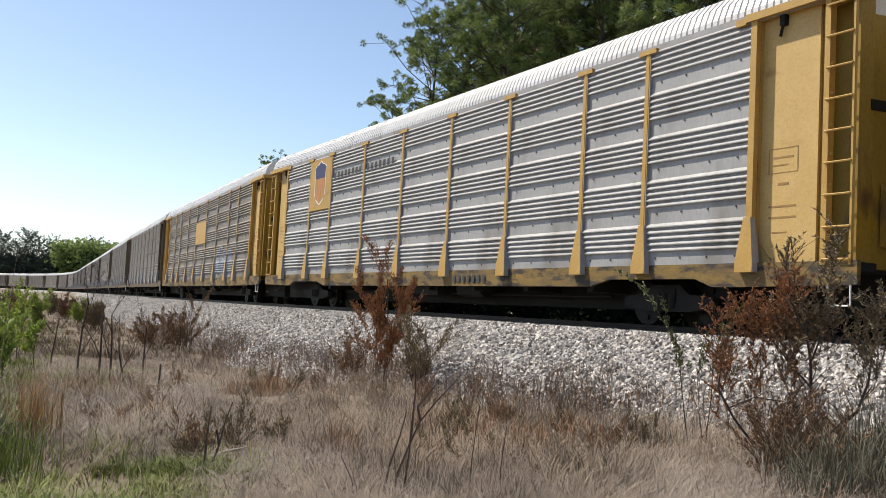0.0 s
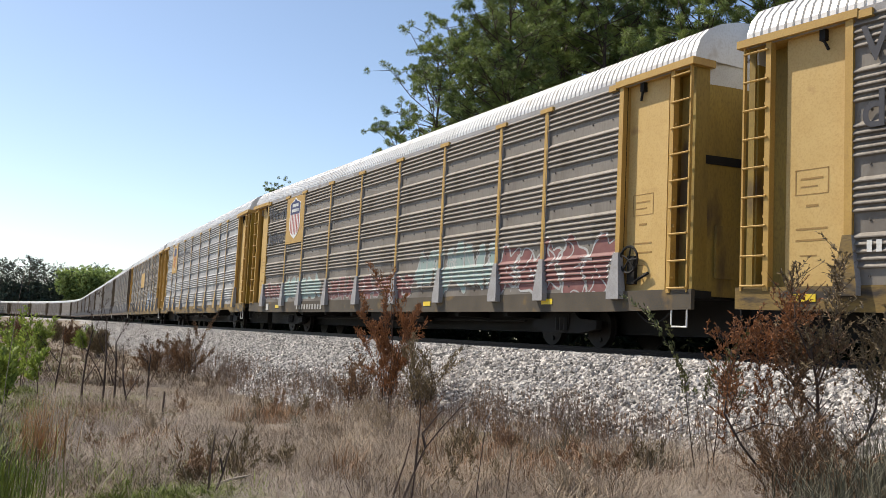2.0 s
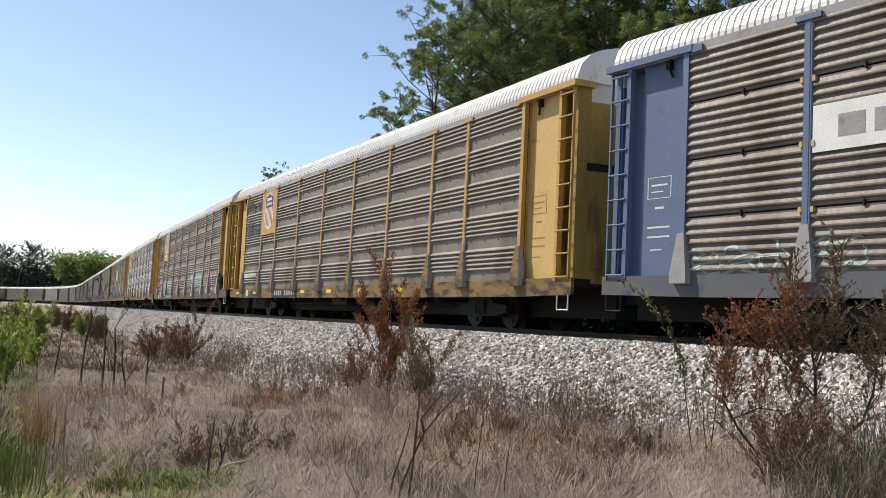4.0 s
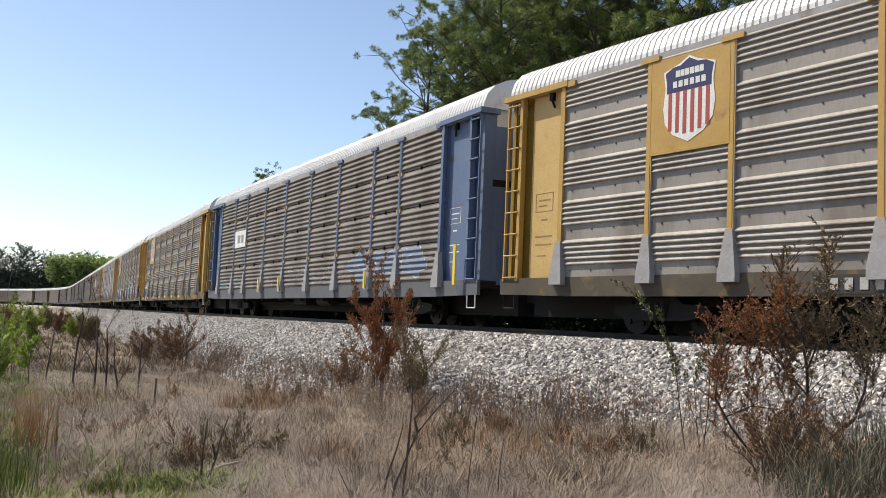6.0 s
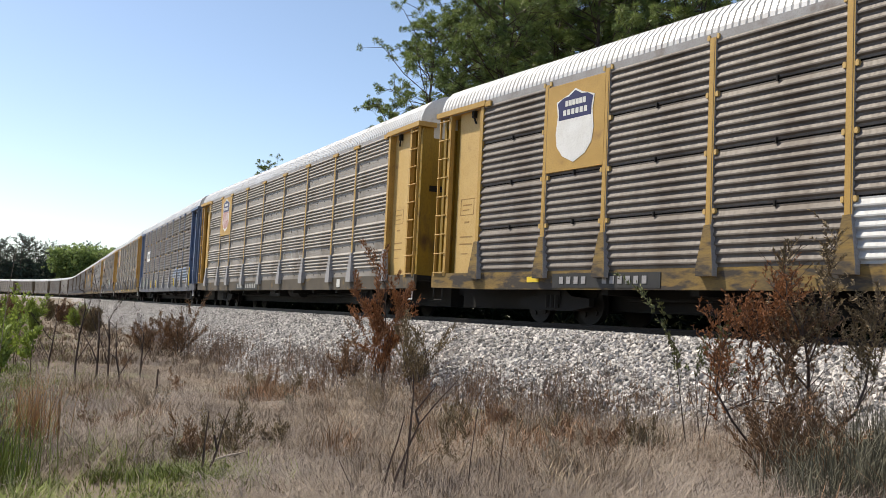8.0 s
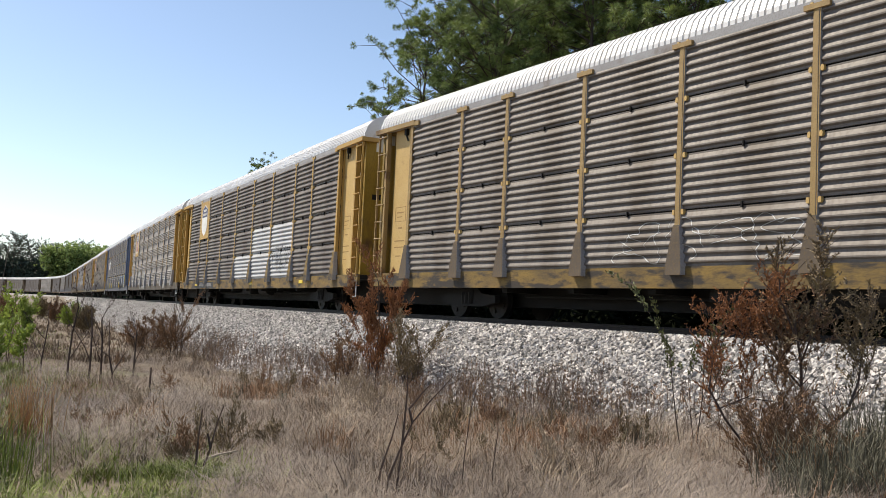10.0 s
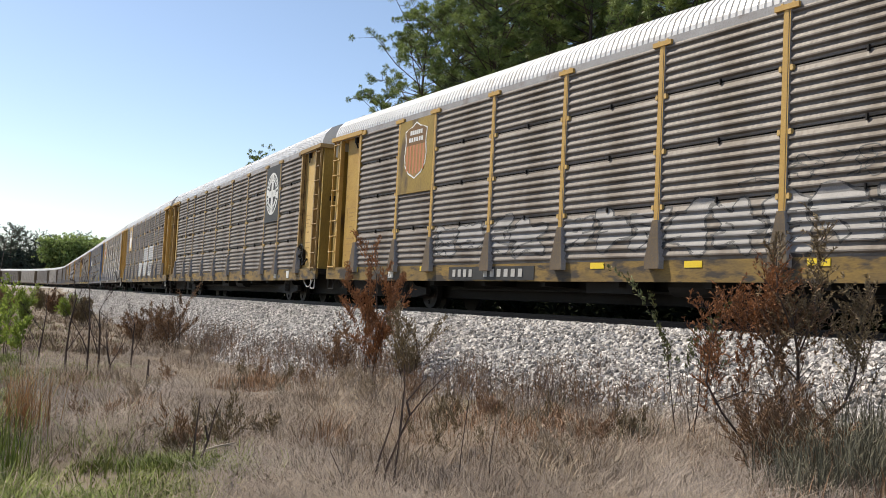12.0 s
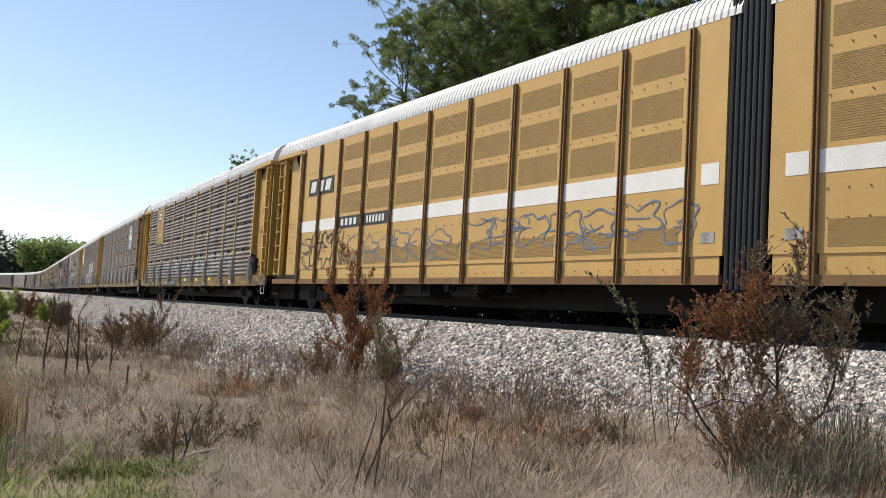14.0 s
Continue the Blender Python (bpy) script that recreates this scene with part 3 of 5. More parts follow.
def shield(plate, x, z, w, h, chief, stripe, ground_mat, y, bars_in=True):
    piece("shield_rim", mesh_of("shield_rim", bmesh_shield(w * 1.07, h * 1.06), WHITE), plate, (x, y - 0.004, z - 0.03 * h))
    piece("shield_field", shield_mesh(ground_mat, w, h, 0.0, 0.6, -0.008), plate, (x, y, z))
    piece("shield_chief", shield_mesh(chief, w, h, 0.6, 1.0, -0.008), plate, (x, y, z))
    if stripe:
        for i in range(6):
            sx = (-0.42 + 0.155 * i) * w
            bm = bmesh.new()
            lo = 0.06 + 0.22 * abs(-0.42 + 0.155 * i + 0.04) ** 1.2
            box(bm, sx, sx + 0.075 * w, -0.012, -0.009, lo * h, 0.6 * h)
            part("shield_stripe", bm, stripe, plate, at=(x, y, z))
    if bars_in:
        for k, (wd, zz) in enumerate(((0.55, 0.79), (0.66, 0.66))):
            for i in range(6):
                bm = bmesh.new()
                box(bm, 0, 0.085 * w, -0.012, -0.009, 0, 0.08 * h)
                part("lettering_bar", bm, LETTER_WHITE, plate, at=(x - wd * w / 2 + i * wd * w / 5.6, y, z + zz * h))


def bmesh_shield(w, h):
    bm = bmesh.new()
    outline = [(-0.5, 0.86), (-0.18, 0.93), (0, 1.0), (0.18, 0.93), (0.5, 0.86), (0.46, 0.66), (0.5, 0.42), (0.46, 0.24), (0.3, 0.1), (0.0, 0.0), (-0.3, 0.1), (-0.46, 0.24), (-0.5, 0.42), (-0.46, 0.66)]
    prism(bm, [(x * w, z * h) for x, z in outline], -0.002, 0.002)
    return bm


def words(car, lines, x, z, size, material, y=-1.562):
    for i, text in enumerate(lines):
        piece("lettering", text_mesh(text, size, material), car, (x, y, z - i * 1.0))


# ---- the articulated carrier with flat yellow sides ----
UNIT = 21.75
UH = UNIT / 2
UNIT_POSTS = [1.25, 3.0, 4.8, 6.62, 8.5, 10.45, 12.4, 14.2, 15.95, 17.45, 18.9]


def yellow_unit(name, s, flip, label, marks):
    """One unit; its bellows end is to the right, or to the left when flip is set."""
    car = train_thing(name, s, UNIT, label)
    k = -1 if flip else 1
    px = [k * (UH - v) for v in UNIT_POSTS]
    lo = 0.86
    running_gear(car, UH, (-k * (UH - 3.2), k * (UH - 0.2)) if not flip else (-k * (UH - 3.2),), True)
    piece("roof", shared(("roof", "unit"), lambda: roof_mesh(UH + 0.3, ROOF)), car, (0, 0, 0), "ribbed galvanised arched roof")
    bm = bmesh.new()
    box(bm, -UH + 0.5, UH - 0.5, -1.53, -1.44, lo - 0.06, lo + 0.1)
    box(bm, -UH + 0.5, UH - 0.5, 1.44, 1.53, lo - 0.06, DECK)
    part("side_sill", bm, POST_BROWN, car)
    bm = bmesh.new()
    box(bm, -UH + 0.6, UH - 0.5, 1.44, 1.5, DECK, EAVE)
    part("far_side", bm, TAN, car)
    edges = [k * (UH - 0.45)] + px
    for i, (a, b) in enumerate(zip(edges, edges[1:])):
        x0, x1 = sorted((a, b))
        w = round(x1 - x0, 2)
        bm = bmesh.new()
        box(bm, 0, w, -0.02, 0.03, lo + 0.42, EAVE)
        box(bm, 0.08, w - 0.08, 0.0, 0.03, lo + 0.1, lo + 0.42)
        panel = piece("side_panel", shared(("flat", w), lambda: mesh_of("side_panel", bm, TAN)), car, (x0, -1.5, 0))
        if i == 0:
            bm = bmesh.new()
            box(bm, 0.28, w - 0.12, -0.026, -0.02, 2.49, 2.85)
            part("white_stripe", bm, WHITE, panel)
            bm = bmesh.new()
            box(bm, 0.3, 0.62, -0.027, -0.02, 1.5, 1.68)
            part("data_plate", bm, GREY_POST, panel)
            continue
        vents = [(1.38, 1.80), (2.96, 3.56), (3.75, 4.28), (4.55, 5.03)]
        if marks and i in (9, 10):
            vents = []
        for z0, z1 in vents:
            def make(z0=z0, z1=z1, w=w):
                bv = bmesh.new()
                n = 15
                for j in range(n):
                    z = z0 + (z1 - z0) * j / n
                    box(bv, 0.22, w - 0.22, -0.025, -0.02, z, z + 0.7 * (z1 - z0) / n)
                return mesh_of("vent", bv, MESH_TAN)
            piece("vent", shared(("vent", w, z0), make), panel)
        dark = marks and i in (7, 8)
        bm = bmesh.new()
        box(bm, 0.06, w - 0.06, -0.027, -0.02, 2.49, 2.85)
        strip = part("number_plate" if dark else "white_stripe", bm, PLATE_DARK if dark else WHITE, panel)
        if dark:
            n = 4 if i == 8 else 6
            for j in range(n):
                bm = bmesh.new()
                box(bm, 0, 0.7 / n, -0.032, -0.028, 2.57, 2.77)
                part("lettering_bar", bm, LETTER_WHITE, strip, at=(0.28 + j * 1.2 / n, 0, 0))
        bm = bmesh.new()
        for z in (0.95 + lo, 1.06, 2.25, 3.66, 4.42):
            for j in range(5):
                rod(bm, (0.2 + j * (w - 0.4) / 4, -0.035, z), (0.2 + j * (w - 0.4) / 4, -0.02, z), 0.014, n=5)
        piece("rivets", shared(("rivets", w), lambda: mesh_of("rivets", bm, POST_BROWN)), panel)
    for x in px:
        bm = bmesh.new()
        rim = [(-0.05, 0.02), (-0.05, -0.09), (-0.025, -0.09), (-0.025, -0.05), (0.025, -0.05), (0.025, -0.09), (0.05, -0.09), (0.05, 0.02)]
        ends = [[bm.verts.new((px_, py_, z)) for px_, py_ in rim] for z in (lo - 0.04, EAVE - 0.02)]
        bm.faces.new(ends[0])
        bm.faces.new(ends[1][::-1])
        for i in range(8):
            bm.faces.new((ends[0][i], ends[0][(i + 1) % 8], ends[1][(i + 1) % 8], ends[1][i]))
        piece("post", shared(("post", "unit"), lambda: mesh_of("post", bm, POST_BROWN)), car, (x, -1.5, 0))
    end_set(car, -k, UH, TAN, YELLOW, DOOR_YELLOW, slotted=False)
    if not flip:
        # bellows over the joint
        bm = bmesh.new()
        for j in range(7):
            x = UH - 0.42 + j * 0.12
            prism(bm, [(x, 0.72), (x + 0.06, 0.72), (x + 0.06, EAVE + 0.3), (x, EAVE + 0.3)], -1.46, 1.46)
            rod(bm, (x + 0.03, -1.46, 0.72), (x + 0.03, -1.46, EAVE + 0.3), 0.05, n=8)
        part("bellows", bm, RUBBER, car, "black folded rubber bellows between the two units")
    return car


# ---- the train, from the reference gap leftwards (+) and rightwards (-) ----
car_e = autorack("autorack_car", 0, "weathered grey corrugated autorack car with yellow posts and a shield", "grouped", "grey", YELLOW, GREY_POST, SILL_GREY)
p, cx = logo_plate(car_e, 7, EAVE - 0.14, 3.36, YELLOW)
shield(p, cx, 3.57, 1.15, 1.5, NAVY, RED, WHITE, -1.572)
bm = bmesh.new()
box(bm, -5.5, -1.9, -1.532, -1.52, 0.76, 1.05)
part("number_plate", bm, PLATE_DARK, car_e)
bars(car_e, 6.9 - 14.2 + 2.1, 6.9 - 14.2 + 3.1, 0.82, 1.0, LETTER_DULL, 4, -1.54)
bars(car_e, 6.9 - 14.2 + 3.5, 6.9 - 14.2 + 5.2, 0.82, 1.0, LETTER_DULL, 6, -1.54)
graffiti(car_e, 0.5, 3.5, 1.35, 2.5, SPRAY_WHITE, None, 5, 3, stroke=0.03)
graffiti(car_e, -4.3, -1.6, 1.3, 2.2, SPRAY_WHITE, None, 6, 4, stroke=0.025)

car_f = autorack("autorack_car", -CAR, "soot-brown autorack car with bright replaced side panels", "rows", "soot", YELLOW,
                 patches={(i, r) for i, r in ((4, 0), (3, 0), (3, 1), (2, 0), (2, 1))}, cap=False, foot_mat=YELLOW_DIRTY)
p, cx = logo_plate(car_f, 7, EAVE - 0.14, 3.26, YELLOW)
shield(p, cx, 3.46, 1.15, 1.5, NAVY, None, WHITE, -1.572)
bm = bmesh.new()
box(bm, -8.7, -5.5, -1.532, -1.52, 0.76, 1.06)
plate = part("number_plate", bm, PLATE_DARK, car_f)
bars(plate, -8.45, -7.5, 0.84, 0.99, GREY_POST, 4, -1.54)
bars(plate, -7.1, -5.75, 0.84, 0.99, GREY_POST, 6, -1.54)
graffiti(car_f, 4.5, 6.8, 1.3, 2.5, SPRAY_BLACK, None, 24, 4, style="rows", stroke=0.04)

car_g = autorack("autorack_car", -2 * CAR, "dark brown autorack car with a round white emblem", "rows", "umber", WORN_YELLOW, OLD_BROWN, door_mat=GRIMY_YELLOW, sheet_mat=PALE_YELLOW)
p, cx = logo_plate(car_g, 1, EAVE - 0.14, 2.98, PLATE_DARK)
bm = bmesh.new()
disc = [[bm.verts.new((r * math.cos(2 * math.pi * i / 48), 0, r * math.sin(2 * math.pi * i / 48))) for i in range(48)] for r in (0.49, 0.82)]
for i in range(48):
    bm.faces.new((disc[0][i], disc[0][(i + 1) % 48], disc[1][(i + 1) % 48], disc[1][i]))
for sx, sz in ((0.47, 0.13), (0.13, 0.47)):
    prism(bm, [(-sx, -sz), (sx, -sz), (sx, sz), (-sx, sz)], -0.003, 0.0 if sx < 0.2 else -0.001)
emblem = part("round_emblem", bm, LETTER_WHITE, p, "white ring and cross emblem", at=(cx, -1.576, 4.08))
for a in range(26):
    t = 2 * math.pi * (a + 0.5) / 26
    if a % 13 in (6, 12):
        continue
    bm = bmesh.new()
    q = [(r * math.cos(t + d), r * math.sin(t + d)) for r, d in ((0.56, -0.07), (0.56, 0.05), (0.75, 0.05), (0.75, -0.06))]
    prism(bm, q, -0.006, -0.003)
    part("lettering_bar", bm, PLATE_DARK, emblem)
graffiti(car_g, -3.0, 1.0, 1.2, 2.1, SPRAY_WHITE, None, 31, 4, style="rows", stroke=0.02)

car_h = autorack("autorack_car", -3 * CAR, "brown-grey autorack car with yellow posts and sprayed lower panels", "rows", "umber", YELLOW, OLD_BROWN, door_mat=GRIMY_YELLOW, sheet_mat=RUSTED_YELLOW)
p, cx = logo_plate(car_h, 7, EAVE - 0.14, 3.12, GRIMY_YELLOW)
shield(p, cx, 3.54, 1.15, 1.5, POST_BROWN, FADED_RED, STENCIL, -1.572)
graffiti(car_h, -6.9, -2.3, 1.2, 2.3, SPRAY_BLACK, SPRAY_GREY, 41, 4, style="rows", stroke=0.06)
graffiti(car_h, -1.6, 9.0, 1.2, 2.25, SPRAY_BLACK, SPRAY_GREY, 42, 10, style="rows", stroke=0.055)
graffiti(car_h, 3.5, 7.5, 2.3, 2.8, SPRAY_BLACK, None, 43, 6, style="rows", stroke=0.02)
bm = bmesh.new()
box(bm, -6.1, -2.5, -1.532, -1.52, 0.75, 1.06)
plate = part("number_plate", bm, PLATE_DARK, car_h)
bars(plate, -5.9, -4.9, 0.82, 1.0, LETTER_DULL, 4, -1.54)
bars(plate, -4.5, -2.8, 0.82, 1.0, LETTER_DULL, 6, -1.54)

car_i = yellow_unit("articulated_autorack_car", -3 * CAR - UNIT + 0.15, False, "yellow flat-sided articulated car carrier with white stripe and bellows", True)
bm = bmesh.new()
box(bm, -UH + 3.4, -UH + 5.35, -1.535, -1.52, 3.68, 4.21)
plate = part("emblem_plate", bm, PLATE_DARK, car_i)
for i in range(3):
    bm = bmesh.new()
    x = 3.55 + 0.58 * i - UH
    prism(bm, [(x, 3.77), (x + 0.4, 3.77), (x + 0.5, 4.12), (x + 0.1, 4.12)], -1.542, -1.538)
    part("emblem_shape", bm, LETTER_WHITE, plate)
graffiti(car_i, -UH + 3.0, -UH + 6.3, 1.25, 2.5, SPRAY_BLACK, None, 51, 4, style="flat", stroke=0.05, closed=True)
graffiti(car_i, -UH + 6.6, -UH + 12.5, 1.3, 2.3, SPRAY_BLUE, None, 52, 6, style="flat", stroke=0.04, closed=True)
graffiti(car_i, UH - 8.5, UH - 0.9, 1.5, 2.35, SPRAY_BLUE, None, 53, 7, style="flat", stroke=0.04, closed=True)
yellow_unit("articulated_autorack_car", -3 * CAR - 2 * UNIT + 0.15, True, "yellow flat-sided articulated car carrier with white stripe", False)

car_d = autorack("autorack_car", CAR, "brown-grey autorack car with dark blue frame and ends", "rows", "umber", BLUE, GREY_POST, SILL_BLUE, BLUE)
bm = bmesh.new()
box(bm, POST_X[8] + 0.1, POST_X[7] + 0.0, -1.552, -1.54, 3.0, 3.75)
plate = part("emblem_plate", bm, WHITE, car_d)
for x, w in ((0.55, 0.45), (1.15, 0.4)):
    bm = bmesh.new()
    box(bm, POST_X[8] + x, POST_X[8] + x + w, -1.556, -1.553, 3.2, 3.55)
    part("emblem_shape", bm, GREY_POST, plate)
for x in (POST_X[2], POST_X[5], POST_X[6], POST_X[0] + 1.2):
    bm = bmesh.new()
    box(bm, x - 0.06, x + 0.06, -1.72, -1.69, 1.0, 1.5 if x < POST_X[0] else 2.0)
    part("reflector_strip", bm, REFLECT, car_d)
graffiti(car_d, 5.4, 11.0, 1.15, 2.2, SPRAY_WHITE, SPRAY_BLUE, 61, 3, style="rows", stroke=0.025)
graffiti(car_d, -4.5, 5.0, 1.1, 1.9, SPRAY_WHITE, None, 62, 10, style="rows", stroke=0.02)
graffiti(car_d, -11.5, -8.0, 1.1, 1.7, SPRAY_TEAL, None, 63, 5, style="rows", stroke=0.05)

car_c = autorack("autorack_car", 2 * CAR, "weathered grey autorack car with yellow posts, slogan and shield", "grouped", "brown", YELLOW, YELLOW_DIRTY, YELLOW_DIRTY, GRIMY_YELLOW)
p, cx = logo_plate(car_c, 7, EAVE - 0.14, 3.36, YELLOW)
shield(p, cx, 3.57, 1.15, 1.5, NAVY, RED, WHITE, -1.572)
words(car_c, ("We will", "deliver"), POST_X[9] + 0.2, 4.46, 0.80, LETTER_BLACK)
bars(car_c, POST_X[9] + 0.3, POST_X[9] + 2.1, 1.6, 1.78, LETTER_WHITE, 12, -1.552)
bm = bmesh.new()
box(bm, -6.9, -4.1, -1.535, -1.52, 0.76, 1.06)
plate = part("number_plate", bm, PLATE_DARK, car_c)
bars(plate, -6.8, -5.8, 0.82, 1.0, LETTER_DULL, 4, -1.54)
bars(plate, -5.5, -4.2, 0.82, 1.0, LETTER_DULL, 6, -1.54)

car_b = autorack("autorack_car", 3 * CAR, "brown weathered autorack car with teal and red graffiti", "grouped", "brown", YELLOW, GREY_POST, SILL_GREY, GRIMY_YELLOW)
p, cx = logo_plate(car_b, 7, EAVE - 0.14, 3.36, YELLOW)
shield(p, cx, 3.57, 1.15, 1.5, NAVY, RED, WHITE, -1.572)
words(car_b, ("We will", "deliver"), POST_X[9] + 0.2, 4.46, 0.80, LETTER_BLACK)
graffiti(car_b, POST_X[9], POST_X[8] - 0.3, 1.15, 1.9, SPRAY_WHITE, SPRAY_RED, 71, 4, stroke=0.03)
graffiti(car_b, POST_X[8] + 0.1, POST_X[6] - 0.6, 1.1, 2.1, SPRAY_WHITE, SPRAY_TEAL, 72, 6, stroke=0.03)
graffiti(car_b, POST_X[6] - 0.3, POST_X[4] + 1.2, 1.0, 1.9, SPRAY_WHITE, SPRAY_RED, 73, 10, stroke=0.03)
graffiti(car_b, POST_X[4] + 1.4, POST_X[2], 1.1, 2.5, SPRAY_WHITE, SPRAY_TEAL, 74, 8, stroke=0.04)
graffiti(car_b, POST_X[2], POST_X[0] - 0.2, 1.0, 2.5, SPRAY_WHITE, SPRAY_RED, 75, 5, stroke=0.06)
bars(car_b, -7.4, -4.6, 0.82, 1.0, LETTER_DULL, 10, -1.54)

car_a = autorack("autorack_car", 4 * CAR, "clean silver autorack car with yellow posts and frame", "grouped", "silver", YELLOW, YELLOW, YELLOW_DIRTY, notch=True)
p, cx = logo_plate(car_a, 7, EAVE - 0.14, 3.36, YELLOW)
shield(p, cx, 3.57, 1.0, 1.5, NAVY, FADED_RED, YELLOW, -1.572, False)
bars(car_a, POST_X[6] - 2.5, POST_X[6] + 2.3, 4.35, 4.55, LETTER_BLACK, 16, -1.552)
bars(car_a, 1.7, 3.4, 0.82, 1.0, LETTER_BLACK, 7, -1.54)
graffiti(car_a, -8.4, -1.0, 1.2, 2.1, SPRAY_WHITE, None, 81, 9, stroke=0.04)

car_z = autorack("autorack_car", 5 * CAR, "weathered grey autorack car with a yellow sheet and graffiti", "grouped", "brown", YELLOW, YELLOW)
logo_plate(car_z, 4, 4.2, 3.0, YELLOW)
graffiti(car_z, 4.0, 8.0, 1.0, 2.6, SPRAY_WHITE, SPRAY_BLUE, 91, 4, stroke=0.09)
for i, (pan, style) in enumerate((("brown", "rows"), ("umber", "rows"), ("grey", "grouped"), ("soot", "rows"))):
    far = autorack("autorack_car", (6 + i) * CAR, "weathered autorack car far along the bend", style, pan, OLD_BROWN, GREY_POST, OLD_BROWN, OLD_BROWN, turning=False, detailed=False)
    if i == 0:
        graffiti(far, 4.0, 10.0, 1.0, 2.0, SPRAY_WHITE, None, 95, 5, stroke=0.08)
    if i == 0:
        models = []
    models.append(far)
for k in range(10, 20):
    c = copy_thing(models[k % 4], Matrix())
    TRAIN.append((c, k * CAR, CAR))

def reflectors(car, spots, z=0.94):
    for x in spots:
        bm = bmesh.new()
        box(bm, x, x + 0.42, -1.532, -1.52, z - 0.06, z + 0.06)
        part("reflector_strip", bm, REFLECT, car)


reflectors(car_c, (-12.6, -9.9, -3.6, -0.8, 2.1, 5.0))
reflectors(car_h, (-11.8, -7.6, -0.6, 2.0, 4.6, 6.8, 11.2), 1.04)
reflectors(car_b, (-10.0, 3.2, 9.0))
reflectors(car_f, (-9.6, 1.2, 8.0))
for car, x in ((car_h, 8.4), (car_h, -9.4), (car_c, -11.0), (car_g, 8.8), (car_g, 10.4), (car_b, -11.2), (car_e, 7.7)):
    bm = bmesh.new()
    box(bm, x, x + 0.3, -1.536, -1.52, 0.80, 1.06)
    part("placard_holder", bm, DOOR_WHITE, car)
for car in (car_g, car_h, car_b, car_a):
    # brake hose that hangs in a loop below the end
    bm = bmesh.new()
    for sx in (1, -1):
        last = None
        for k in range(9):
            q = (sx * (HALF - 1.6) - 0.5 + k * 0.12, -1.4, 0.72 - 0.22 * math.sin(math.pi * k / 8))
            if last:
                rod(bm, last, q, 0.018, n=5)
            last = q
        if sx == 1:
            part("brake_hose", bm, LETTER_WHITE if car is car_g else BLACK, car)
            bm = bmesh.new()
        else:
            part("brake_hose", bm, BLACK, car)

for car in (car_b, car_g, car_h):
    hand_brake(car)

# ---- ground ----
rnd = random.Random(3)


def smooth(t):
    t = min(max(t, 0.0), 1.0)
    return t * t * (3 - 2 * t)


DIRS = np.stack([np.cos(TH), np.sin(TH)], 1)


def dist_to_line(x, y):
    """Metres from the train's near face, positive on the camera's side, and the way along the line."""
    i = int(np.argmin((LX - x) ** 2 + (LY - y) ** 2))
    return -((x - LX[i]) * -math.sin(TH[i]) + (y - LY[i]) * math.cos(TH[i])), float(LINE_S[i])


MEADOW_X = [-400, -100, -63, -38, -26, -20, -14, -9, 0, 10]
MEADOW_Z = [-1.4, -1.6, -1.78, -1.8, -1.92, -1.78, -1.6, -1.42, -1.3, -1.2]


def meadow(x, y):
    base = float(np.interp(x, MEADOW_X, MEADOW_Z))
    return base + 0.14 * noise.noise((x * 0.35, y * 0.35, 2)) + 0.13 * noise.noise((x * 1.1, y * 1.1, 5))


def ground_z(x, y):
    d, s = dist_to_line(x, y)
    m = meadow(x, y)
    if d < -3.4:
        d = -3.0 - d
    bed = -0.30 if d < 0.35 else -0.30 - (d - 0.35) * 0.5
    return max(bed, m)


GROUND = mat("dry_soil", (0.213, 0.163, 0.119), (0.125, 0.0938, 0.0688), 1.2, 0.95, bump=0.5, fine=25, stain=(0.12, 0.13, 0.05), stain_at=0.58, stain_scale=0.5)
GRAVEL = mat("gravel_bed", (0.32, 0.301, 0.284), (0.147, 0.135, 0.123), 9.0, 0.9, bump=0.9, fine=28, stain=(0.44, 0.42, 0.39), stain_at=0.55, stain_scale=9)
STONE = mat("limestone_ballast", (0.477, 0.446, 0.417), (0.346, 0.321, 0.298), 3.0, 0.9, bump=0.2, fine=40, per="island", spread=(0.28, 1.78))


def axis(lo, hi, fine_lo, fine_hi, step):
    out, v = [], fine_lo
    while v <= fine_hi:
        out.append(v)
        v += step
    g, v = step, fine_hi
    while v < hi:
        g *= 1.35
        v += g
        out.append(min(v, hi))
    g, v = step, fine_lo
    while v > lo:
        g *= 1.35
        v -= g
        out.insert(0, max(v, lo))
    return out


xs, ys = axis(-3000, 3000, -150, 8, 0.6), axis(-3000, 3000, -4, 34, 0.45)
vs = [(x, y, ground_z(x, y) if max(abs(x), abs(y)) < 900 else -1.4) for y in ys for x in xs]
n = len(xs)
fs = [(j * n + i, j * n + i + 1, (j + 1) * n + i + 1, (j + 1) * n + i) for j in range(len(ys) - 1) for i in range(n - 1)]
me = bpy.data.meshes.new("ground")
me.from_pydata(vs, [], fs)
me.materials.append(GROUND)
me.polygons.foreach_set("use_smooth", [True] * len(fs))
tagged(new("ground", me), "dry earth meadow with thin grass beside the railway", "ground", kind="structure")


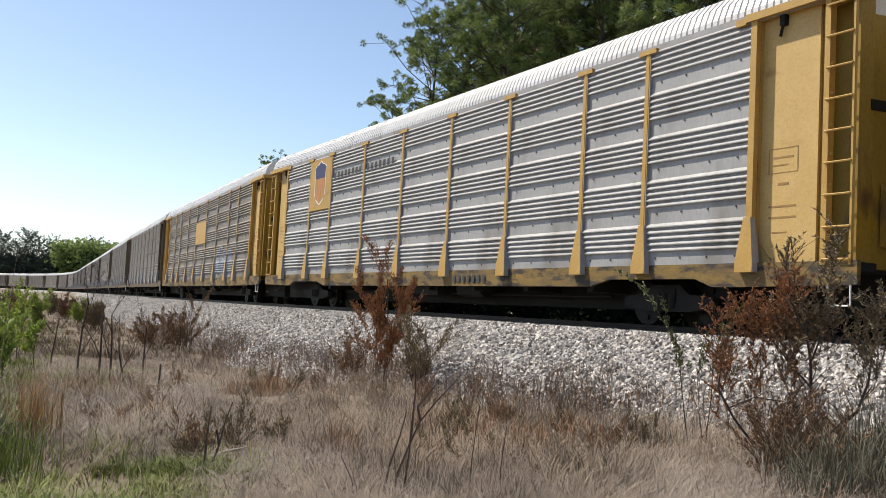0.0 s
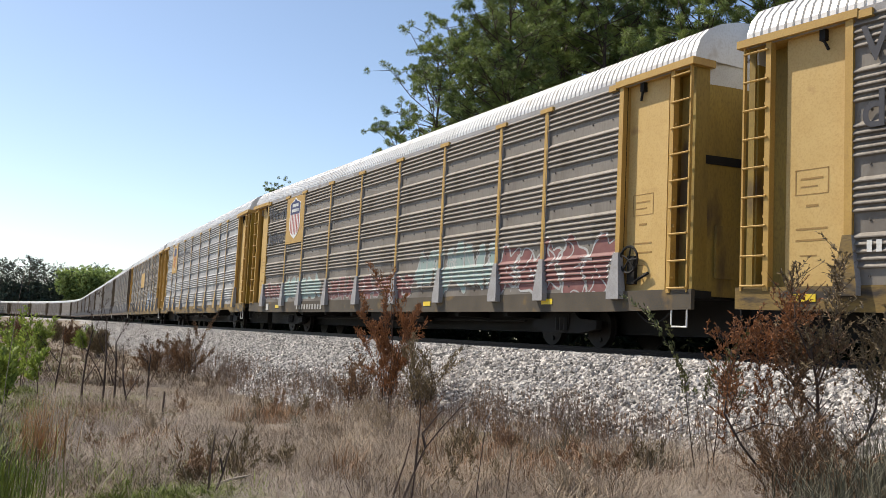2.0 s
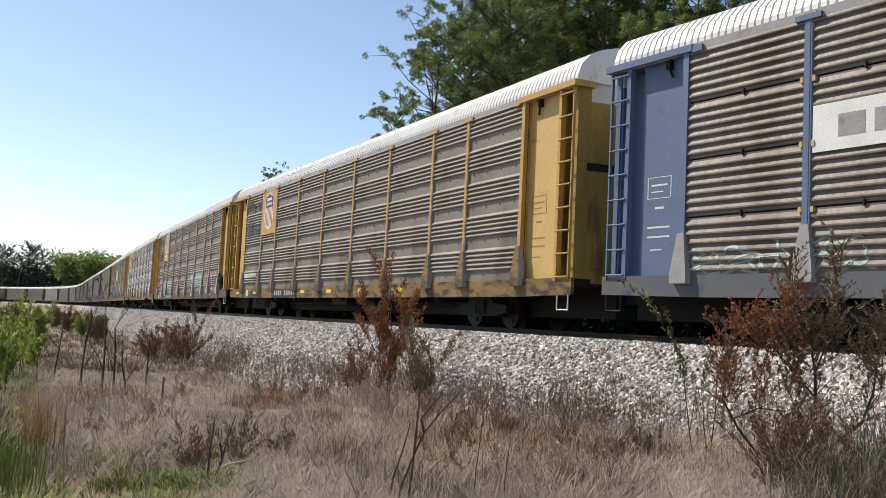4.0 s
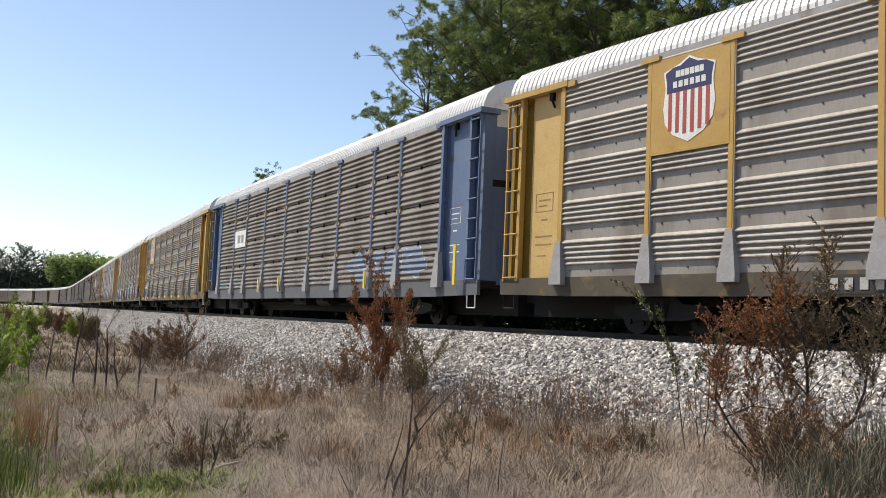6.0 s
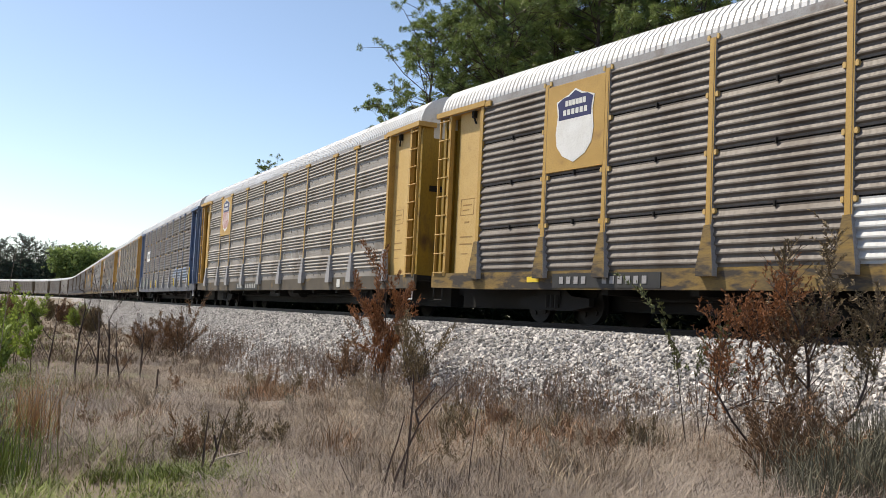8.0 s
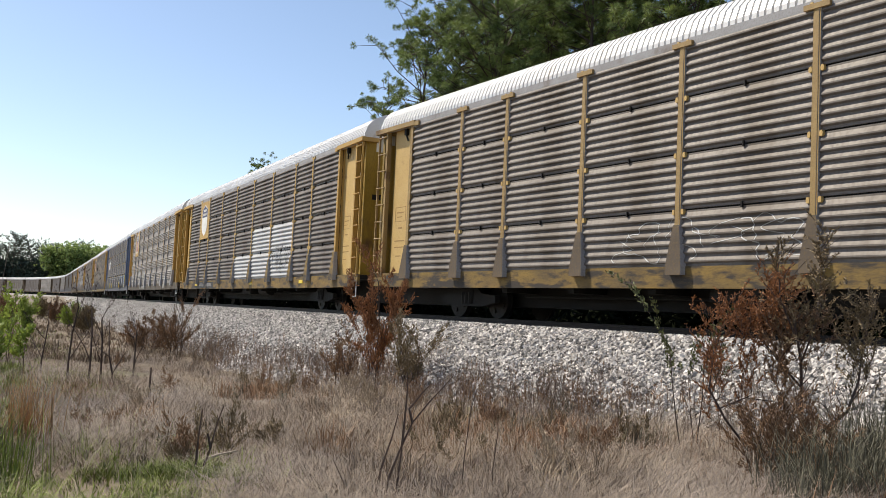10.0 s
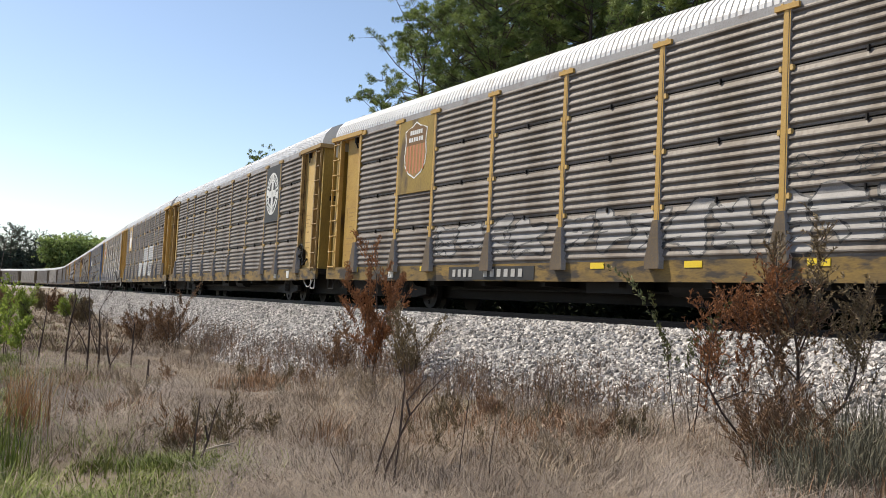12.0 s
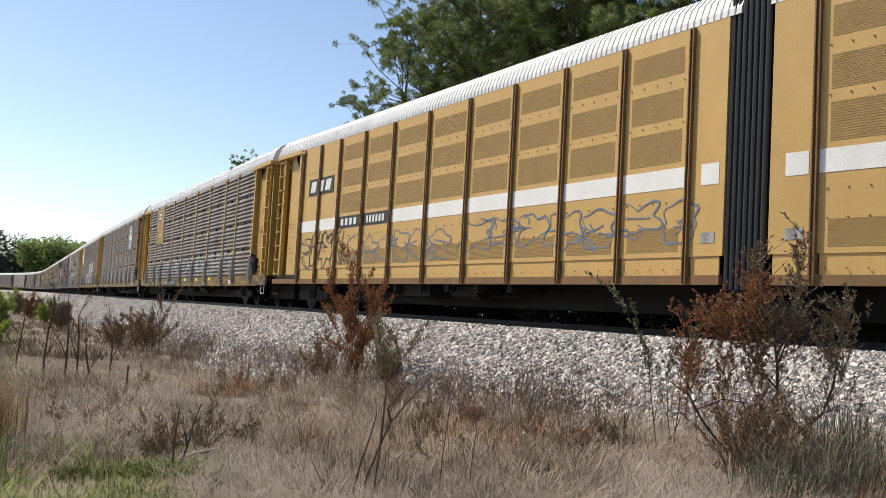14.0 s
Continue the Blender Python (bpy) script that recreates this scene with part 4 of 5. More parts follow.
def sweep(name, section, off, s0, s1, step, material, parent=None):
    """A section of (across, up) points drawn along the line."""
    vs, fs, m = [], [], len(section)
    s = s0
    rows = 0
    while s <= s1:
        for a, z in section:
            v = line(s, off + a)
            vs.append((v.x, v.y, z))
        rows += 1
        s += step
    for r in range(rows - 1):
        for i in range(m - 1):
            fs.append((r * m + i, r * m + i + 1, (r + 1) * m + i + 1, (r + 1) * m + i))
    me = bpy.data.meshes.new(name)
    me.from_pydata(vs, [], fs)
    me.materials.append(material)
    ob = new(name, me)
    ob.parent = parent
    return ob


track = tagged(new("track"), "standard gauge railway track on pale stone ballast", "railway track", kind="structure")
sweep("ballast_bed", [(-5.2, -2.75), (-0.35, -0.285), (0.15, -0.165), (2.85, -0.165), (3.4, -0.285), (7.0, -2.1)], 0, -120, 620, 2.0, GRAVEL, track)
for off in (0.78, 2.22):
    sweep("rail", [(-0.07, -0.15), (-0.02, -0.13), (-0.02, -0.04), (-0.036, -0.035), (-0.036, 0.0), (0.036, 0.0), (0.036, -0.035), (0.02, -0.04), (0.02, -0.13), (0.07, -0.15)], off, -120, 620, 1.0, STEEL, track)

# loose stones on the shoulder nearest the camera
rg = np.random.RandomState(5)
base = np.array([(1, 0, 0), (-1, 0, 0), (0, 1, 0), (0, -1, 0), (0, 0, 1), (0, 0, -1), (.6, .6, .5), (-.6, .5, -.5)], float)
tri = np.array([(4, 0, 6), (4, 6, 2), (4, 2, 1), (4, 1, 3), (4, 3, 0), (5, 6, 0), (5, 2, 6), (5, 7, 2), (5, 1, 7), (2, 7, 1), (5, 3, 1), (5, 0, 3), (0, 0, 6)])[:12]


def stones(name, s0, s1, count, size):
    vs, fs = [], []
    s = s0 + (s1 - s0) * rg.rand(count) ** 1.5
    d = -0.9 + 4.6 * rg.rand(count)
    x = np.interp(s, LINE_S, LX) + d * np.sin(np.interp(s, LINE_S, TH))
    y = np.interp(s, LINE_S, LY) - d * np.cos(np.interp(s, LINE_S, TH))
    z = np.where(d < 0.35, np.minimum(-0.285 + (0.35 - d) * 0.24, -0.165), -0.285 - (d - 0.35) * 0.505)
    r = size * (0.6 + 0.8 * rg.rand(count))
    ax = rg.rand(count, 3) * 6.28
    out = np.empty((count, 8, 3))
    for c in range(count):
        e = Euler(ax[c]).to_matrix()
        out[c] = (base * (r[c] * (0.7 + 0.6 * rg.rand(8, 1)))) @ np.array(e).T + (x[c], y[c], z[c] + 0.2 * r[c])
    me = bpy.data.meshes.new(name)
    faces = (tri[None] + 8 * np.arange(count)[:, None, None]).reshape(-1, 3)
    me.from_pydata(out.reshape(-1, 3).tolist(), [], faces.tolist())
    me.materials.append(STONE)
    return tagged(new(name, me), "pale grey crushed limestone ballast on the slope", "ballast", kind="stuff")


stones("ballast_stones", 4.0, 80.0, 96000, 0.038)
stones("ballast_stones", 80.0, 170.0, 9000, 0.06)

# sleepers under the rails
bm = bmesh.new()
box(bm, -0.11, 0.11, -1.3, 1.3, -0.32, -0.15)
tie = mesh_of("sleeper", bm, WOOD_TIE)
for i in range(130):
    s = 2 + 0.55 * i
    v, w = line(s, 1.5), line(s + 0.5, 1.5)
    t = piece("sleeper", tie, track, v)
    t.rotation_euler = (0, 0, math.atan2(w.y - v.y, w.x - v.x))


# ---- trees ----
BARK = mat("pine_bark", (0.11, 0.08, 0.06), (0.06, 0.045, 0.036), 6.0, 0.95, bump=0.6, stretch=(1, 1, 0.3))
NEEDLE = mat("pine_needles", (0.212, 0.258, 0.0689), (0.0976, 0.143, 0.0459), 0.3, 0.5, per="island", leaf=0.25, spread=(0.6, 1.8))
FAR_NEEDLE = mat("distant_pine_needles", (0.055, 0.078, 0.05), (0.035, 0.052, 0.037), 0.1, 0.8, per="island")
LEAF = mat("spring_leaves", (0.17, 0.25, 0.05), (0.12, 0.19, 0.04), 0.8, 0.6, per="island", leaf=0.4)


def limb(vs, fs, p, q, r0, r1, n=5):
    p, q = Vector(p), Vector(q)
    d = (q - p).normalized()
    u = d.orthogonal().normalized()
    w = d.cross(u)
    k = len(vs)
    for c, r in ((p, r0), (q, r1)):
        for i in range(n):
            a = 2 * math.pi * i / n
            vs.append(tuple(c + r * (math.cos(a) * u + math.sin(a) * w)))
    for i in range(n):
        fs.append((k + i, k + (i + 1) % n, k + n + (i + 1) % n, k + n + i))


def tuft(vs, fs, c, r, n, rg, width):
    """A burst of needles."""
    for _ in range(n):
        d = Vector((rg.gauss(0, 1), rg.gauss(0, 1), rg.gauss(0.35, 0.8))).normalized()
        u = d.orthogonal().normalized() * width
        q = Matrix.Rotation(rg.uniform(0, 6.28), 3, d)
        u = q @ u
        s = c + d * r * 0.15
        e = c + d * r * rg.uniform(0.7, 1.1)
        k = len(vs)
        m = (s + e) / 2
        vs += [tuple(s), tuple(m + u), tuple(e), tuple(m - u)]
        fs.append((k, k + 1, k + 2, k + 3))


def plain(name, vs, fs, material):
    me = bpy.data.meshes.new(name)
    me.from_pydata(vs, [], fs)
    me.materials.append(material)
    return me


def pine_meshes(seed, height, bare, dense=2.0, wide=2.9, needles=NEEDLE, ball=1.0):
    rg = random.Random(seed)
    vs, fs, nv, nf = [], [], [], []
    p, lean = Vector((0, 0, -0.4)), Vector((rg.uniform(-0.03, 0.03), rg.uniform(-0.03, 0.03), 1))
    pts = [p.copy()]
    for i in range(8):
        p = p + Vector((lean.x + rg.uniform(-0.03, 0.03), lean.y + rg.uniform(-0.03, 0.03), 1)) * (height / 8)
        pts.append(p.copy())
    rad = lambda f: 0.21 * (1 - f) ** 0.8 + 0.02
    for i in range(8):
        limb(vs, fs, pts[i], pts[i + 1], rad(i / 8), rad((i + 1) / 8), 7)
    whorls = int(height * dense)
    for k in range(whorls):
        f = bare + (1 - bare) * (k + rg.random()) / whorls
        i = min(int(f * 8), 7)
        c = pts[i].lerp(pts[i + 1], f * 8 - i)
        g = (f - bare) / (1 - bare)
        reach = (0.25 + 1.0 * math.sin(math.pi * (0.2 + 0.66 * g))) * wide * rg.uniform(0.5, 1.12)
        for b in range(rg.randint(2, 3)):
            a = rg.uniform(0, 6.28)
            up = 0.2 + 0.65 * g + rg.uniform(-0.25, 0.3)
            tip = c + Vector((math.cos(a), math.sin(a), up)) * reach
            mid = c.lerp(tip, 0.55) - Vector((0, 0, 0.08 * reach))
            limb(vs, fs, c, mid, 0.05 * (1.2 - g) + 0.012, 0.03, 4)
            limb(vs, fs, mid, tip, 0.03, 0.012, 4)
            for q in range(int(3 + reach * 1.5)):
                u = 1.0 - 0.6 * rg.random() ** 1.3 if q else 1.0
                base = (c.lerp(mid, u / 0.55) if u < 0.55 else mid.lerp(tip, (u - 0.55) / 0.45))
                e = base + Vector((rg.gauss(0, 1), rg.gauss(0, 1), rg.gauss(0.35, 0.4))) * 0.2 * reach
                limb(vs, fs, base, e, 0.022, 0.01, 3)
                out = (e - base).normalized()
                # one or two close balls of needles at the end of the twig
                for z in range(1 + (rg.random() < 0.6)):
                    at = e + out * 0.05 - out * 0.3 * z + Vector((rg.gauss(0, 1), rg.gauss(0, 1), rg.gauss(0.3, 0.6))) * 0.06
                    tuft(nv, nf, at, rg.uniform(0.18, 0.29) * ball, 96, rg, 0.014)
    return plain("trunk", vs, fs, BARK), plain("crown", nv, nf, needles)


FAR_LEAF = mat("pale_spring_leaves", (0.27, 0.34, 0.11), (0.20, 0.27, 0.085), 0.3, 0.6, per="island", leaf=0.4)


def leafy_meshes(seed, height, spread, leaf, count, leaf_mat=None):
    rg = random.Random(seed)
    vs, fs, nv, nf = [], [], [], []
    limb(vs, fs, (0, 0, -0.3), (0.1, 0, height * 0.55), 0.018 * height, 0.010 * height, 6)
    for b in range(14):
        a, f = rg.uniform(0, 6.28), rg.uniform(0.25, 0.6)
        c = Vector((0.1 * f, 0, height * f))
        tip = c + Vector((math.cos(a) * spread, math.sin(a) * spread, height * rg.uniform(0.15, 0.42))) * rg.uniform(0.5, 1.0)
        limb(vs, fs, c, tip, 0.007 * height, 0.002 * height, 4)
        for q in range(count // 14):
            e = c.lerp(tip, rg.uniform(0.35, 1.08)) + Vector((rg.gauss(0, 1), rg.gauss(0, 1), rg.gauss(0, 0.8))) * spread * 0.2
            tuft(nv, nf, e, leaf * 2.2, 5, rg, leaf)
    return plain("trunk", vs, fs, BARK), plain("crown", nv, nf, leaf_mat or LEAF)


def tree(name, meshes, at, turn, size, label, group):
    e = new(name)
    tagged(e, label, "tree", group)
    piece("trunk", meshes[0], e)
    piece("crown", meshes[1], e)
    e.matrix_basis = Matrix.LocRotScale(at, Euler((0, 0, turn)), (size, size, size))
    return e


PINES = [pine_meshes(100 + i, 19 + 1.2 * i, 0.30 + 0.03 * i, 1.35, ball=1.35) for i in range(5)]
OPEN_PINE = pine_meshes(120, 20.5, 0.32, 1.65, 3.1, ball=1.35)
rg = random.Random(12)


def polar(az, dist):
    return Vector((-math.sin(radians(az)) * dist, math.cos(radians(az)) * dist, 0))


# edge trees of the wood behind the train: degrees, metres, size
EDGE = [(57.7, 50, 0.86), (59.6, 54, 0.62), (55.4, 54, 0.98), (53.2, 47, 0.95), (50.6, 50, 1.1), (47.6, 47, 1.05), (44.8, 50, 1.1), (42.0, 46, 1.05),
        (39.0, 48, 1.1), (36.0, 45, 1.0), (33.0, 47, 1.05), (30.0, 44, 1.0), (27.0, 46, 1.0), (66.6, 92, 0.70)]
for i, (az, dist, size) in enumerate(EDGE):
    at = polar(az, dist)
    at.z = -2.0
    tree("pine_tree", OPEN_PINE if i in (0, 2, 3) else PINES[(i * 2 + 1) % 5], at, rg.uniform(0, 6.28), size, "tall loblolly pine with a ragged dark green crown", "pines behind the train")
for row, (lo, hi, d0, nn) in enumerate(((24, 53.5, 57, 10), (22, 54.5, 66, 9))):
    for i in range(nn):
        at = polar(lo + (hi - lo) * (i + rg.random() * 0.7) / nn, d0 + rg.uniform(-3, 4))
        at.z = -2.0
        tree("pine_tree", PINES[(i + row) % 5], at, rg.uniform(0, 6.28), rg.uniform(0.9, 1.12), "tall loblolly pine with a ragged dark green crown", "pines behind the train")
# leaf colour taken down to near black to stand for shade behind the cars
SHADE_LEAF = mat("shade_darkened_leaves", (0.012, 0.016, 0.007), (0.008, 0.011, 0.005), 0.8, 0.95, per="island", spec=0.04)
# shrubs below the wood, seen under the cars, their shade put in the leaf colour
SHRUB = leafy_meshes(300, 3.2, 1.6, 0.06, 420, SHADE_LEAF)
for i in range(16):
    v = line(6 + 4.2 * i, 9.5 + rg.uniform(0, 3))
    tree("shrub", SHRUB, (v.x, v.y, -2.0), rg.uniform(0, 6.28), rg.uniform(0.6, 1.0), "shrub at the edge of the wood, shade in its near-black leaves", "shrubs behind the track")

# far wood beyond the bend
FAR_PINES = [pine_meshes(130 + i, 19 + 2 * i, 0.25, 1.5, 3.0, FAR_NEEDLE) for i in range(2)]
FARLEAF = [leafy_meshes(310 + i, 17, 6.0, 0.32, 2600, FAR_LEAF) for i in range(2)]
for i in range(58):
    az = 74.2 + 12.5 * (i + rg.random() * 0.6) / 58
    dist = 470 + rg.uniform(-15, 40)
    at = polar(az, dist)
    at.z = -1.6
    if 75.7 < az < 77.7 and i % 2:
        tree("broadleaf_tree", FARLEAF[i % 2], polar(az, 450) - Vector((0, 0, 2.4)), rg.uniform(0, 6.28), 1.62, "light green spring tree in the distant wood", "far wood")
    else:
        tree("pine_tree", FAR_PINES[i % 2], at, rg.uniform(0, 6.28), rg.uniform(1.08, 1.36), "dark pine in the distant wood", "far wood")
vs, fs = [], []
for i in range(3800):
    q = polar(72 + 16 * rg.random(), 450 + 60 * rg.random())
    tuft(vs, fs, Vector((q.x, q.y, -2 + 16.5 * rg.random() ** 1.1)), 2.6, 12, rg, 0.35)
tagged(new("undergrowth", plain("undergrowth", vs, fs, FAR_NEEDLE)), "dark undergrowth between the trunks of the distant wood", "undergrowth", kind="stuff")
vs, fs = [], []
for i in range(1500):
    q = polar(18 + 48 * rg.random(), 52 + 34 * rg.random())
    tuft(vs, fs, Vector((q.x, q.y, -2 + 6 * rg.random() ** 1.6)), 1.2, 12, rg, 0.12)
# near-black tufts added to keep the view under the cars as dark as shade
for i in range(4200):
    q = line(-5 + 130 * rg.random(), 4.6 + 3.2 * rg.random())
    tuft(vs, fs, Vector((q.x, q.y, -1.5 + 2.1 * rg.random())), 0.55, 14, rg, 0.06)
tagged(new("undergrowth", plain("undergrowth", vs, fs, SHADE_LEAF)), "undergrowth under the pines behind the train, darkened in colour for shade", "undergrowth", kind="stuff")

# ---- grass ----
DRY = mat("dry_grass", (0.33, 0.25, 0.175), (0.15, 0.108, 0.075), 0.7, 0.85, per="island", spread=(0.65, 1.3))
STRAW = mat("pale_straw", (0.497, 0.393, 0.276), (0.359, 0.276, 0.193), 0.7, 0.8, per="island", spread=(0.7, 1.25))
GREEN = mat("green_grass", (0.215, 0.249, 0.0473), (0.138, 0.172, 0.0344), 0.8, 0.75, per="island")
RUSTY = mat("rusty_weeds", (0.288, 0.169, 0.0938), (0.2, 0.119, 0.0688), 0.8, 0.85, per="island")
GREYTWIG = mat("grey_twigs", (0.263, 0.206, 0.169), (0.175, 0.135, 0.112), 2.0, 0.9, per="island")
TWIG = mat("dark_twigs", (0.075, 0.05, 0.04), (0.05, 0.035, 0.03), 3.0, 0.9, per="island")


def blade(vs, fs, p, h, a, lean, w, curl):
    d = Vector((math.cos(a), math.sin(a), 0))
    u = Vector((-d.y, d.x, 0)) * w
    k = len(vs)
    m = p + Vector((0, 0, h * 0.55)) + d * lean * h * 0.4
    e = p + Vector((0, 0, h * (1 - curl))) + d * lean * h
    vs += [tuple(p - u), tuple(p + u), tuple(m + u * 0.7), tuple(m - u * 0.7), tuple(e)]
    fs += [(k, k + 1, k + 2, k + 3), (k + 3, k + 2, k + 4)]


def on_view(rg, az0, az1, d0, d1, power=1.0):
    az = radians(rg.uniform(az0, az1))
    d = d0 + (d1 - d0) * rg.random() ** power
    return -math.sin(az) * d, math.cos(az) * d


# coarse lookup of heights and of the distance to the line, to place many blades quickly
GX, GY = np.arange(-160, 9, 0.5), np.arange(-12, 44, 0.5)
GZ = np.array([[ground_z(x, y) for x in GX] for y in GY])
GD = np.array([[dist_to_line(x, y)[0] for x in GX] for y in GY])


def spot(x, y):
    i, j = int((x + 160) / 0.5), int((y + 12) / 0.5)
    if not (0 <= i < len(GX) and 0 <= j < len(GY)):
        return -9, -9
    return GZ[j][i], GD[j][i]


def grass(name, material, count, az, d, h, w, lean, curl, seed, label, keep, power=1.5, clump=6):
    rg = random.Random(seed)
    vs, fs = [], []
    for _ in range(count):
        x, y = on_view(rg, *az, *d, power)
        z, dl = spot(x, y)
        if z < -8 or not keep(x, y, dl, rg):
            continue
        a0 = rg.uniform(0, 6.28)
        hh = h * rg.uniform(0.6, 1.2) * (0.75 + 0.5 * noise.noise((x * 0.5, y * 0.5, 9)))
        for _ in range(clump):
            blade(vs, fs, Vector((x + rg.gauss(0, 0.06), y + rg.gauss(0, 0.06), z - 0.02)), hh * rg.uniform(0.5, 1.2), a0 + rg.gauss(0, 1.2), abs(rg.gauss(lean, 0.35)), w * rg.uniform(0.6, 1.3), rg.uniform(0, curl))
    return tagged(new(name, plain(name, vs, fs, material)), label, "grass", kind="stuff")


def is_green(x, y):
    return 1.3 * noise.noise((x * 0.3 + 4, y * 0.4, 1)) + 3.3 - 0.9 * (y + 0.21 * x + 2.0)


def in_patch(x, y):
    """The green patch in the dry meadow, with a ragged edge."""
    r, az = math.hypot(x, y), math.degrees(math.atan2(-x, y))
    return 66.5 + 2.5 * noise.noise((x * 0.9, y * 0.9, 2)) < az < 86 and r < 8.8 + 1.2 * noise.noise((x * 0.7, y * 0.7, 4))


def toe(x):
    """Metres from the train's face at which the grass begins."""
    return float(np.interp(x, [-150, -60, -38, -26, -20, -14, -9, -5], [2.5, 2.75, 2.7, 2.85, 2.6, 2.35, 2.05, 1.85]))


grass("dry_grass", DRY, 15000, (22, 92), (5.0, 34), 0.34, 0.003, 1.5, 0.75, 1, "matted dry grey-brown grass of last year",
      lambda x, y, d, r: d > toe(x) - 0.35 + r.random() * 0.7 and (not in_patch(x, y) or r.random() < 0.3))
grass("straw", STRAW, 1500, (22, 92), (5.0, 30), 0.5, 0.0025, 1.3, 0.75, 12, "pale bent straw lying over the dry grass",
      lambda x, y, d, r: d > toe(x) + 0.1 and noise.noise((x * 0.45, y * 0.45, 13)) > -0.15, clump=5)
MATTED = mat("grey_matted_grass", (0.44, 0.36, 0.285), (0.26, 0.205, 0.155), 0.5, 0.85, per="island", spread=(0.7, 1.25))
grass("matted_grass", MATTED, 3400, (25, 80), (5.0, 24), 0.4, 0.0025, 1.9, 0.85, 18, "grey-beige flattened grass lying in mats",
      lambda x, y, d, r: d > toe(x) + 0.5 and noise.noise((x * 0.38 + 3, y * 0.5, 21)) > 0.0, clump=7)
grass("dry_grass", DRY, 14000, (60, 92), (30, 150), 0.45, 0.014, 0.7, 0.4, 11, "matted dry grass along the far ballast",
      lambda x, y, d, r: d > toe(x) - 0.3 + r.random() * 0.7, power=1.3)
grass("dry_weeds", GREYTWIG, 9000, (22, 92), (7.0, 60), 0.66, 0.0045, 0.3, 0.15, 2, "standing dead weed stalks in the dry grass",
      lambda x, y, d, r: toe(x) - 0.7 < d < toe(x) + 3.5 and noise.noise((x * 0.6, y * 0.6, 3)) > -0.2, clump=4)
grass("rusty_weeds", RUSTY, 4200, (22, 92), (7.0, 60), 0.55, 0.006, 0.3, 0.15, 3, "patches of rust-brown dead weeds",
      lambda x, y, d, r: toe(x) - 0.6 < d < toe(x) + 5 and noise.noise((x * 0.35, y * 0.35, 7)) > 0.15, clump=6)
grass("green_grass", GREEN, 9000, (62, 96), (5.0, 50), 0.30, 0.006, 0.7, 0.3, 4, "fresh green spring grass among the dry",
      lambda x, y, d, r: is_green(x, y) > 0.2 + r.random() * 1.2, clump=6)


grass("green_grass", GREEN, 9000, (66, 84), (5.4, 9.4), 0.17, 0.004, 0.7, 0.3, 14, "patch of bright green grass in the dry meadow",
      lambda x, y, d, r: in_patch(x, y) and noise.noise((x * 0.8, y * 0.8, 6)) > -0.3, power=1.0, clump=6)
grass("green_grass", GREEN, 4000, (79.5, 86), (6.5, 26), 0.3, 0.008, 0.6, 0.3, 15, "dull green grass at the meadow's edge",
      lambda x, y, d, r: noise.noise((x * 0.5, y * 0.5, 8)) > -0.3, power=1.0, clump=6)


grass("dry_grass", DRY, 4500, (0, 360), (0.9, 6.5), 0.32, 0.005, 1.0, 0.6, 16, "matted dry grass round the camera's place",
      lambda x, y, d, r: not in_patch(x, y), power=0.6)


def tussocks(name, material, count, az, d, size, seed, label, keep, blades=62):
    """Mats of long dead blades that rise from a root, arch over and lie down, combed by the wind."""
    rg = random.Random(seed)
    vs, fs = [], []
    for _ in range(count):
        x, y = on_view(rg, *az, *d, 1.25)
        z, dl = spot(x, y)
        if z < -8 or not keep(x, y, dl):
            continue
        comb = 6.0 * noise.noise((x * 0.22, y * 0.22, 31)) + 0.6
        big = size * rg.uniform(0.6, 1.3)
        for _ in range(blades):
            a = comb + rg.gauss(0, 0.75)
            dv = Vector((math.cos(a), math.sin(a), 0))
            p = Vector((x + rg.gauss(0, 0.16), y + rg.gauss(0, 0.16), z - 0.02))
            ln, hi = big * rg.uniform(0.5, 1.25), big * rg.uniform(0.12, 0.48)
            u = Vector((-dv.y, dv.x, 0)) * rg.uniform(0.0012, 0.0028)
            side = Vector((-dv.y, dv.x, 0)) * rg.gauss(0, 0.22) * ln
            k = len(vs)
            for f, up in ((0.0, 0.0), (0.25, 0.8), (0.6, 1.0), (1.0, rg.uniform(0.1, 0.75))):
                c = p + dv * ln * f + side * f * f + Vector((0, 0, hi * up))
                w = u * (1.0 - 0.7 * f)
                vs += [tuple(c - w), tuple(c + w)]
            fs += [(k, k + 1, k + 3, k + 2), (k + 2, k + 3, k + 5, k + 4), (k + 4, k + 5, k + 7, k + 6)]
    return tagged(new(name, plain(name, vs, fs, material)), label, "grass", kind="stuff")


ASH = mat("ash_grey_grass", (0.34, 0.285, 0.245), (0.165, 0.13, 0.105), 0.5, 0.85, per="island", spread=(0.65, 1.25))
tussocks("grass_tussocks", MATTED, 1500, (24, 82), (5.2, 26), 0.62, 21, "pale grey-beige grass tussocks combed flat by wind",
         lambda x, y, d: d > toe(x) + 0.45 and not in_patch(x, y) and noise.noise((x * 0.33 + 3, y * 0.4, 21)) > -0.05)
tussocks("grass_tussocks", ASH, 1700, (24, 84), (5.2, 32), 0.58, 22, "ash-grey dead grass tussocks lying over",
         lambda x, y, d: d > toe(x) + 0.2 and not in_patch(x, y) and noise.noise((x * 0.3 + 8, y * 0.36, 17)) > -0.2)
tussocks("grass_tussocks", RUSTY, 420, (30, 80), (6.0, 30), 0.5, 23, "rust-brown grass tussocks in patches",
         lambda x, y, d: d > toe(x) and noise.noise((x * 0.4, y * 0.4, 7)) > 0.22)


